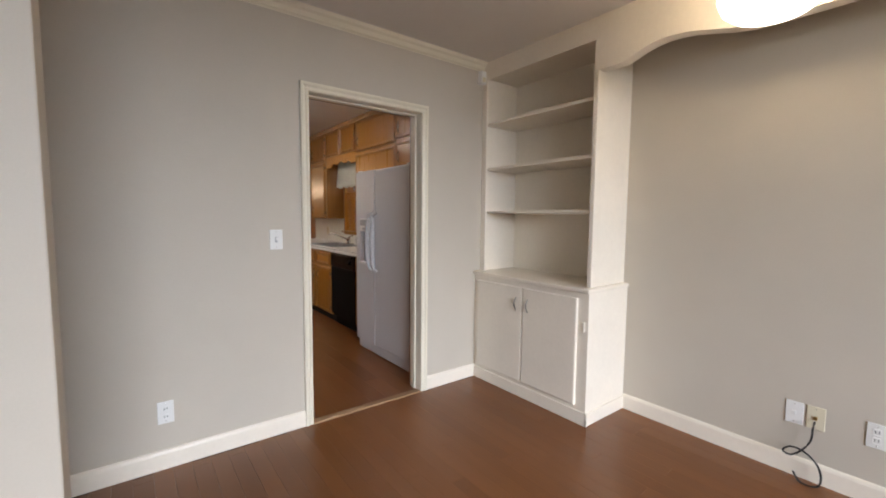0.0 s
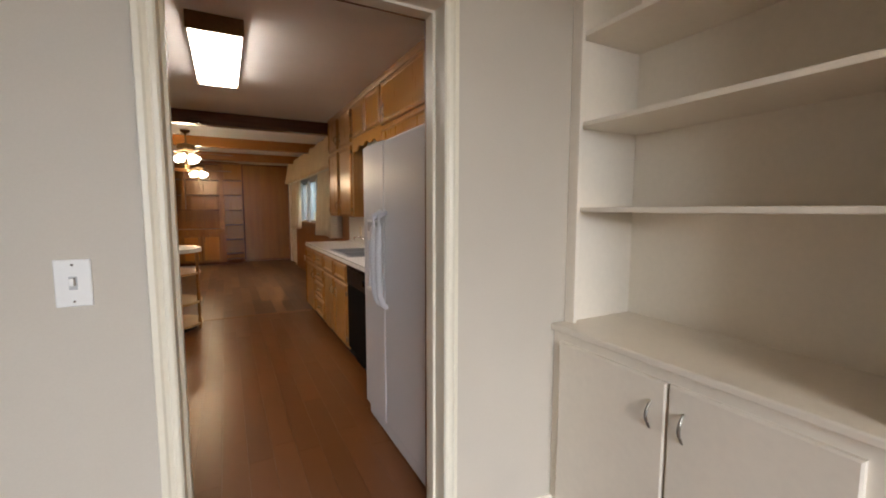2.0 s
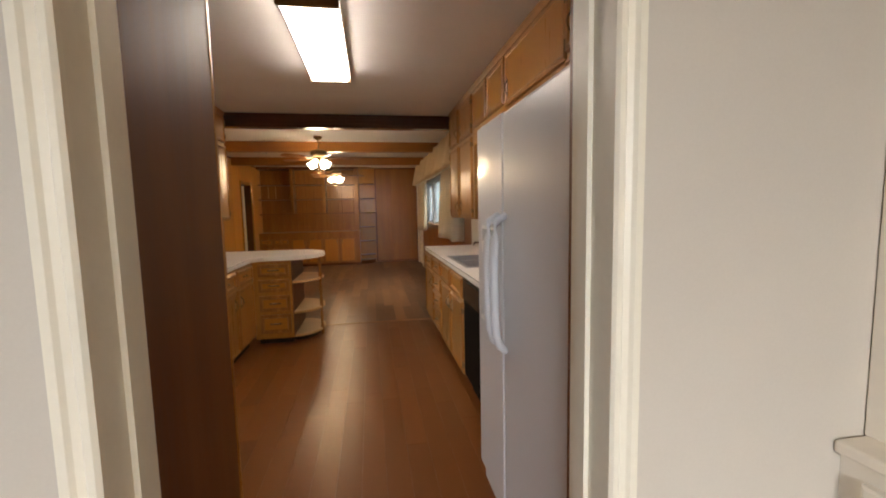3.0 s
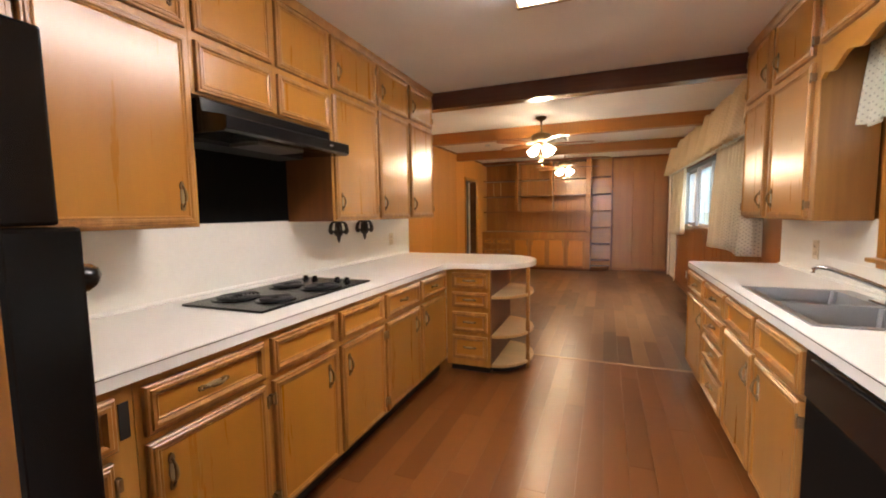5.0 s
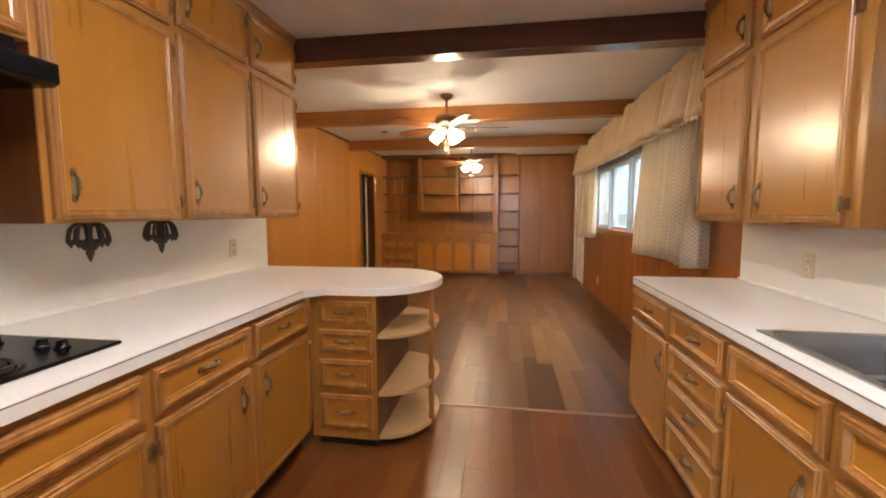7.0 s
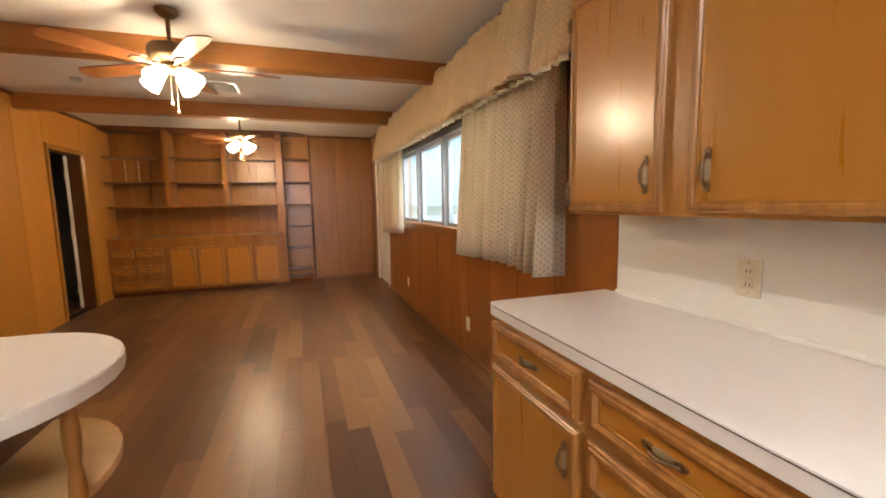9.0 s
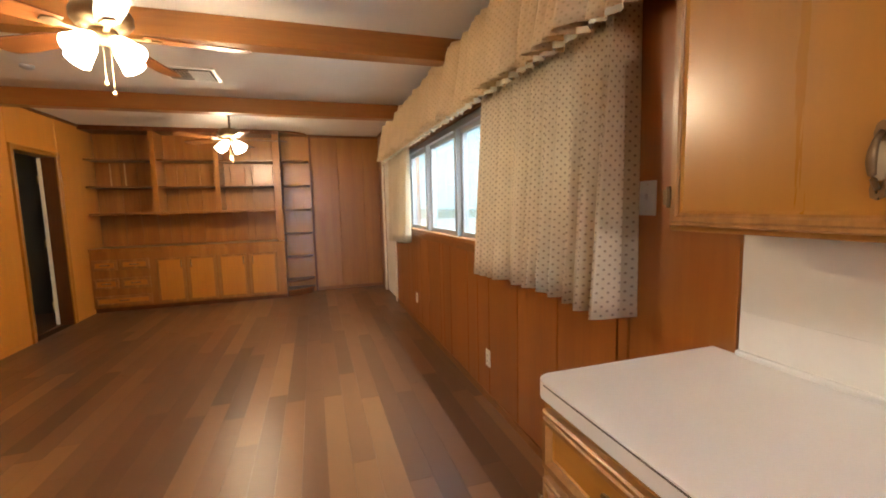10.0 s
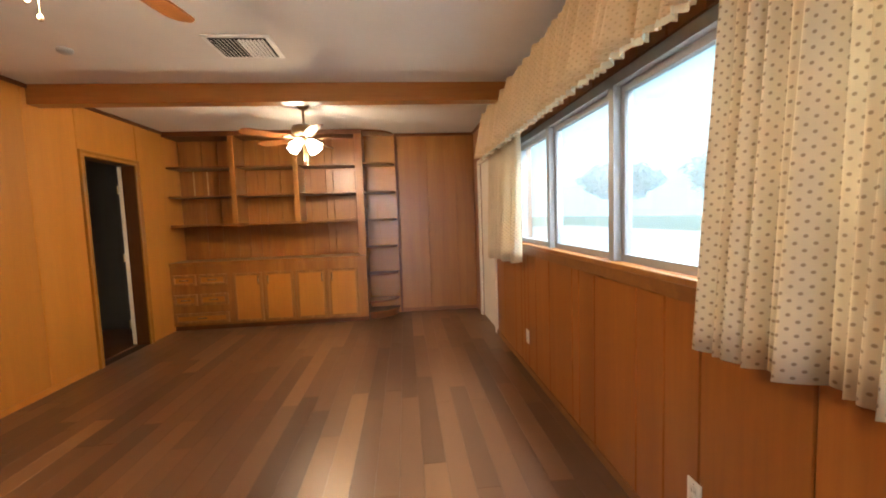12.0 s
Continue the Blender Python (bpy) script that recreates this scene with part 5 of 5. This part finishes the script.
def ceiling_fan(label, x, y, turn, scale=1.0):
    u = thing("ceiling_fan", label, "ceiling fan", pose(x, y, CZ), "den ceiling fans")
    bm = bmesh.new()
    bm_lathe(bm, [(0, 0), (0.065, 0), (0.062, -0.02), (0.035, -0.045), (0.012, -0.05), (0.012, -0.20), (0.05, -0.205)], n=24)
    part("canopy", bm, BRONZE, u, "dark bronze canopy and rod")
    bm = bmesh.new()
    bm_lathe(bm, [(0, -0.195), (0.07, -0.198), (0.11, -0.212), (0.122, -0.235), (0.122, -0.27), (0.105, -0.295), (0.06, -0.312), (0, -0.313)], n=32)
    part("motor", bm, BRONZE, u, "dark bronze motor housing")
    for k in range(5):
        a = turn + k * 72
        bm = bmesh.new()
        pts = [(0.16, -0.045), (0.30, -0.058), (0.52, -0.066), (0.60, -0.060), (0.625, -0.03), (0.63, 0.0), (0.625, 0.03), (0.60, 0.060), (0.52, 0.066), (0.30, 0.058), (0.16, 0.045)]
        bm_prism(bm, pts, -0.004, 0.004)
        bl = part("blade", bm, BLADE, u, "", pose(0, 0, -0.325, 0, 0, a) @ pose(0, 0, 0, 11, 0, 0))
        bm = bmesh.new()
        bm_prism(bm, [(0.07, -0.012), (0.15, -0.012), (0.19, -0.035), (0.23, -0.02), (0.23, 0.02), (0.19, 0.035), (0.15, 0.012), (0.07, 0.012)], -0.012, -0.005)
        part("blade_iron", bm, BRONZE, bl)
    bm = bmesh.new()
    bm_lathe(bm, [(0, -0.31), (0.055, -0.312), (0.065, -0.335), (0.05, -0.36), (0.02, -0.375), (0, -0.377)], n=24)
    part("light_fitter", bm, BRONZE, u)
    for k in range(4):
        m = pose(0, 0, -0.352, 0, 0, 65 + 90 * k) @ pose(0.058, 0, 0, 0, -50, 0)
        bm = bmesh.new()
        bm_lathe(bm, [(0.018, 0.0), (0.022, -0.012), (0.034, -0.03), (0.043, -0.070), (0.052, -0.115), (0.056, -0.130), (0.050, -0.130), (0.040, -0.075), (0.028, -0.03), (0, -0.01)], n=20)
        part("shade", bm, FROST, u, "lit frosted glass bell shade", m)
    for dx, l in ((0.015, 0.22), (-0.015, 0.17)):
        bm = bmesh.new()
        bm_tube(bm, [(dx, 0.02, -0.37), (dx, 0.02, -0.37 - l)], 0.0014, 5)
        bm_lathe(bm, [(0, 0.012), (0.007, 0.004), (0.008, -0.006), (0, -0.012)], (dx, 0.02, -0.37 - l), 10)
        part("pull_chain", bm, BONE, u, "pale pull chain with a knob")
    point_lamp("fan_bulbs", (x, y, CZ - 0.54), 40, WARM, 0.08)
    return u


ceiling_fan("bronze ceiling fan with wooden blades and four lit shades", 0.646, 8.11, 8)
ceiling_fan("bronze ceiling fan with wooden blades near the wall unit, lit", 0.646, 11.22, 5)

vent = thing("ceiling_vent", "white metal ceiling air vent with gaps blackened for shade", "air vent", pose(0.62, 9.79, CZ))
part("frame", box_bm(-0.205, -0.18, -0.012, 0.205, 0.18, -0.001, bevel=0.003), SWITCHW, vent)
# Near-black sheet stands for the shade between the white slats.
part("backing", box_bm(-0.175, -0.15, -0.0135, 0.175, 0.15, -0.0122), RECESS_SHADE, vent)
for k in range(14):
    x = -0.155 + k * 0.0238
    part("slat", box_bm(-0.008, -0.148, -0.001, 0.008, 0.148, 0.001), SWITCHW, vent, at=pose(x, 0, -0.02, 0, 35 if k < 7 else -35, 0))
sd = thing("smoke_detector", "small grey round ceiling detector", "smoke detector", pose(-0.52, 9.84, CZ))
bm = bmesh.new()
bm_lathe(bm, [(0, -0.001), (0.045, -0.001), (0.045, -0.018), (0.03, -0.03), (0, -0.031)], n=20)
part("housing", bm, GREY_PLASTIC, sd)

# den windows
dwn = thing("window_3", "long den window of grey metal sashes in a wood surround", "window", kind="structure")
W0, W1, Z0, Z1 = 7.02, 10.55, 1.09, 1.97
part("window_sill", box_bm(XR - 0.022, W0 - 0.05, 1.06, XR + 0.15, W1 + 0.05, 1.0885, bevel=0.005), BUILTIN, dwn, "amber wood sill")
part("sill_apron", box_bm(XR - 0.014, W0 - 0.05, 1.0, XR + 0.0, W1 + 0.05, 1.0595, bevel=0.003), BUILTIN_X, dwn)
for y in (W0, 7.90, 8.78, 9.66, W1 - 0.05):
    part("mullion", box_bm(XR + 0.0, y, Z0, XR + 0.10, y + 0.05, Z1 - 0.0005, bevel=0.003), ALU, dwn)
part("window_frame", box_bm(XR + 0.0, W0 + 0.051, Z1 - 0.05, XR + 0.10, W1 - 0.051, Z1 - 0.0005), ALU, dwn)
ys_ = [(W0 + 0.051, 7.899), (7.951, 8.779), (8.831, 9.659), (9.711, W1 - 0.051)]
for a, b in ys_:
    for q in ((a, Z0, a + 0.03, Z1 - 0.051), (b - 0.03, Z0, b, Z1 - 0.051), (a + 0.03, Z0, b - 0.03, Z0 + 0.035), (a + 0.03, Z1 - 0.085, b - 0.03, Z1 - 0.051)):
        part("sash_bar", box_bm(XR + 0.04, q[0], q[1], XR + 0.075, q[2], q[3]), ALU, dwn)
    p = part("pane", box_bm(XR + 0.055, a + 0.028, Z0 + 0.033, XR + 0.059, b - 0.028, Z1 - 0.083), GLASS, dwn)
    p.visible_shadow = False

cloth("curtain", "cream dotted cotton curtain drawn aside, pleated", "curtain", CLOTH, 6.87, 7.965, 2.552, 0.93, 2.10, 21, 0.056, 0.0, 0.008, 3, hem=0.02, back=True)
cloth("curtain", "cream dotted cotton curtain at the window's far end", "curtain", CLOTH, 10.10, 11.20, 2.55, 0.92, 2.10, 12, 0.05, 0.0, 0.008, 8, hem=0.02)
val = cloth("window_valance", "cream gathered valance along the den window", "valance", CLOTH_V, 6.62, 11.24, 2.515, 1.935, 2.40, 58, 0.066, 0.015, 0.006, 4, pinch=0.9)
bm = bmesh.new()
n = 300
la = [(2.458 + 0.016 * math.sin(k * 1.3), 6.64 + 4.58 * k / n, 1.942 + 0.006 * math.sin(k * 0.8)) for k in range(n + 1)]
up_ = [bm.verts.new(p) for p in la]
dn_ = [bm.verts.new((p[0] - 0.006 * math.cos(k), p[1], p[2] - 0.018 - 0.010 * abs(math.sin(k * 0.42)))) for k, p in enumerate(la)]
for k in range(n):
    bm.faces.new((up_[k], up_[k + 1], dn_[k + 1], dn_[k])).smooth = True
part("lace_edging", bm, LACE, val, "white ruffled lace edging")
rod = thing("curtain_rod", "white flat curtain rod", "curtain rod")
part("rod", box_bm(2.535, 6.64, 2.105, 2.541, 11.26, 2.13), SWITCHW, rod)
for y in (6.65, 11.25):
    part("bracket", box_bm(2.541, y - 0.004, 2.105, XR, y + 0.004, 2.13), SWITCHW, rod)

# white door at the far end of the window wall
fd = thing("door_3", "white painted door at the far end of the den, closed", "door", kind="structure")
part("door_leaf", box_bm(XR + 0.02, 11.44, 0.01, XR + 0.06, 12.26, 2.01), WHITE, fd)
part("casing_board", box_bm(XR - 0.018, 11.36, 0, XR + 0.0115, 11.44, 2.05, bevel=0.003), WHITE, fd)
part("casing_board", box_bm(XR - 0.018, 12.26, 0, XR + 0.0115, 12.34, 2.05, bevel=0.003), WHITE, fd)
part("casing_board", box_bm(XR - 0.018, 11.441, 1.99, XR + 0.0115, 12.259, 2.05, bevel=0.003), WHITE, fd)
bm = bmesh.new()
bm_lathe(bm, [(0.012, 0), (0.012, 0.03), (0.028, 0.045), (0.026, 0.065), (0, 0.07)], n=16)
part("knob", bm, BRASS, fd, "brass door knob", pose(XR + 0.02, 11.51, 0.98, 0, -90, 0))

wall_plate("wall_outlet", "white double outlet low on the panelled wall", pose(XR, 8.20, 0.30, 0, 0, -90), SWITCHW, "outlet")
wall_plate("wall_outlet", "white double outlet low on the panelled wall", pose(XR, 10.22, 0.30, 0, 0, -90), SWITCHW, "outlet")
wall_plate("light_switch", "grey metal switch plate half behind the curtain", pose(XR, 6.832, 1.345, 0, 0, -90), GREY_PLASTIC, "switch")

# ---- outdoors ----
# Added glowing slab: stands for overexposed sky and brightens the windows.
HAZE = glow("glowing haze backdrop", (0.52, 0.85, 1.0), 1.05)
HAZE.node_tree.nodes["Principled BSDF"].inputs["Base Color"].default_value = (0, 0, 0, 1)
setting("backdrop", box_bm(70, -160, -2, 71, 800, 130), HAZE, "glowing backdrop that stands for bright hazy sky", "backdrop")
setting("ground", box_bm(-300, -300, -0.6, 300, 300, -0.45), GRASS, "mown lawn outside the house", "ground")
setting("driveway", box_bm(4.2, -40, -0.449, 24.0, 60, -0.43), DRIVE, "wide pale concrete drive beside the house", "road")


def tree(x, y, h, r, seed):
    rnd = random.Random(seed)
    u = thing("tree", "leafy green tree outside the window", "tree", pose(x, y, -0.45), "garden trees")
    bm = bmesh.new()
    bm_tube(bm, [(0, 0, 0), (0.05, 0.02, h * 0.25), (0.0, 0.08, h * 0.5), (0.1, 0.1, h * 0.75)], [0.22, 0.17, 0.12, 0.05], 8)
    for k in range(7):
        a = rnd.uniform(0, 6.28)
        z = h * rnd.uniform(0.35, 0.6)
        bm_tube(bm, [(0, 0.05, z), (0.5 * r * math.cos(a), 0.5 * r * math.sin(a), z + 0.12 * h), (0.85 * r * math.cos(a), 0.85 * r * math.sin(a), z + 0.22 * h)], [0.08, 0.05, 0.02], 6)
    part("trunk", bm, BARK, u)
    vs, fs = [], []
    for k in range(4200):
        c = Vector((rnd.gauss(0, 1), rnd.gauss(0, 1), rnd.gauss(0, 1))).normalized() * rnd.uniform(0.35, 1.0) ** 0.6
        lump = 0.78 + 0.35 * noise.noise(c * 2.3 + Vector((seed, 0, 0)))
        c = Vector((c.x * r * lump, c.y * r * lump, h * 0.66 + c.z * h * 0.34 * lump))
        a = Vector((rnd.gauss(0, 1), rnd.gauss(0, 1), rnd.gauss(0, 0.6))).normalized() * 0.26
        b = a.orthogonal().normalized() * 0.14
        i = len(vs)
        vs += [c - a, c - b, c + a, c + b]
        fs.append((i, i + 1, i + 2, i + 3))
    me = bpy.data.meshes.new("crown")
    me.from_pydata(vs, [], fs)
    me.materials.append(LEAF)
    part("crown", me, None, u)


for i, (x, y, h, r) in enumerate(((30, 27, 7, 5.2), (34, 44, 8, 6.0), (28, 35, 7, 5.2), (33, 17, 8, 5.5), (27, 54, 8, 5.5), (36, 36, 8, 6.0))):
    tree(x, y, h, r, i + 3)
hs = thing("house", "brick house across the street", "house", pose(46, 30, -0.45))
part("wall", box_bm(-4, -9, 0, 4, 9, 2.8), BRICKY, hs)
bm = bmesh.new()
vv = [bm.verts.new(p) for p in ((-4.6, -9.6, 2.8), (4.6, -9.6, 2.8), (4.6, 9.6, 2.8), (-4.6, 9.6, 2.8), (0, -9.6, 5.0), (0, 9.6, 5.0))]
for q in ((0, 1, 4), (2, 3, 5), (1, 2, 5, 4), (3, 0, 4, 5), (3, 2, 1, 0)):
    bm.faces.new([vv[i] for i in q])
part("roof", bm, ROOFM, hs)
for y in (-5, 0, 5):
    part("window", box_bm(-4.03, y - 0.7, 0.9, -3.99, y + 0.7, 2.1), BLACK, hs)

# ---- boards of walls and floors ----


def boards(parent, axis, face, out, a0, a1, z_of, mat, widths, seed):
    """Vertical panelling boards, proud of the wall, with V-joints; z_of(a, b) gives the runs (z0, z1) that the openings leave."""
    rnd = random.Random(seed)
    a = a0
    while a < a1 - 0.01:
        b = min(a + rnd.choice(widths), a1)
        for z0, z1 in z_of(a, b):
            bm = bmesh.new()
            w, h, t, c = b - a - 0.002, z1 - z0, 0.0105, 0.005
            prof = [(0.001, 0), (0.001, t - 0.005), (0.001 + c, t), (w - c, t), (w, t - 0.005), (w, 0)]
            lo = [bm.verts.new((u, -v, 0)) for u, v in prof]
            hi = [bm.verts.new((u, -v, h)) for u, v in prof]
            for k in range(len(prof)):
                j = (k + 1) % len(prof)
                bm.faces.new((lo[k], lo[j], hi[j], hi[k]))
            bm.faces.new(lo[::-1])
            bm.faces.new(hi)
            if axis == "x":
                m = pose(face, a, z0, 0, 0, 90) if out > 0 else pose(face, b, z0, 0, 0, -90)
            else:
                m = pose(a, face, z0)
            part("panel_board", bm, mat, parent, at=m)
        a = b


def runs_r(a, b):
    out = [(0.0, 2.495)]
    for y0, y1, lo, hi in ((6.97, 10.60, 1.0, 1.98), (11.36, 12.34, 0.0, 2.05)):
        if b > y0 + 0.01 and a < y1 - 0.01:
            out = ([(0.0, lo)] if lo > 0 else []) + [(hi, 2.495)]
    return out


def runs_l(a, b):
    return [(2.07, 2.495)] if b > 11.0 and a < 11.83 else [(0.0, 2.495)]


W_R = [0.10, 0.20, 0.30, 0.405]
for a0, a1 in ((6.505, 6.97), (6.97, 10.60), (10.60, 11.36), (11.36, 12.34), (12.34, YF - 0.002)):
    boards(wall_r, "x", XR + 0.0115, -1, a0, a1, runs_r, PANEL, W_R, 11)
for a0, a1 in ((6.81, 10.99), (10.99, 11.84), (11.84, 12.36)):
    boards(wall_l, "x", XD - 0.0105, 1, a0, a1, runs_l, PANEL_LIT, [1.22], 7)
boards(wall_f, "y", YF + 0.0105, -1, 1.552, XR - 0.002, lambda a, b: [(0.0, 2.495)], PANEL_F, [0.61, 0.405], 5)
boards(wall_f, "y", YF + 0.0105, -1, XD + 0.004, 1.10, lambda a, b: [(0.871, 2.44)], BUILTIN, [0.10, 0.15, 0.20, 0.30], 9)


def lay_floor(parent, x0, x1, y0, y1, width, length, mat, along, seed, name="plank"):
    rnd = random.Random(seed)
    shared = {}

    def mesh(l):
        key = round(l, 2)
        if key not in shared:
            w = width - 0.0005
            bm = bmesh.new()
            c = 0.0007
            lo = [bm.verts.new(p) for p in ((0, 0, -0.012), (w, 0, -0.012), (w, l - 0.0005, -0.012), (0, l - 0.0005, -0.012))]
            md_ = [bm.verts.new(p) for p in ((0, 0, -c), (w, 0, -c), (w, l - 0.0005, -c), (0, l - 0.0005, -c))]
            hi = [bm.verts.new(p) for p in ((c, c, 0), (w - c, c, 0), (w - c, l - 0.0005 - c, 0), (c, l - 0.0005 - c, 0))]
            for r0, r1 in ((lo, md_), (md_, hi)):
                for k in range(4):
                    bm.faces.new((r0[k], r0[(k + 1) % 4], r1[(k + 1) % 4], r1[k]))
            bm.faces.new(hi)
            shared[key] = mesh_of(name, bm, mat)
        return shared[key]
    if along == "y":
        n = int(math.ceil((x1 - x0) / width))
        for i in range(n):
            y = y0
            first = round(rnd.uniform(0.3, 1.0), 1) * length
            while y < y1 - 0.02:
                l = round(min(first if y == y0 else length, y1 - y), 2)
                part(name, mesh(l), None, parent, at=pose(x0 + i * width, y, 0))
                y += l
    else:
        n = int(math.ceil((y1 - y0) / width))
        for i in range(n):
            x = x0
            first = round(rnd.uniform(0.3, 1.0), 1) * length
            while x < x1 - 0.02:
                l = round(min(first if x == x0 else length, x1 - x), 2)
                part(name, mesh(l), None, parent, at=pose(x + l, y0 + i * width, 0, 0, 0, 90))
                x += l


floor_ob = bpy.data.objects["floor"]
lay_floor(floor_ob, XW, XA, -3.0, YD - 0.02, 0.0831, 1.5, OAK, "y", 21, "strip")
lay_floor(floor_k, XL, XR, YD + 0.035, 6.55, 0.125, 1.22, KFLOOR, "y", 22)
lay_floor(floor_d, XD, XR, 6.58, YF, 0.125, 1.22, LAMINATE, "y", 23)
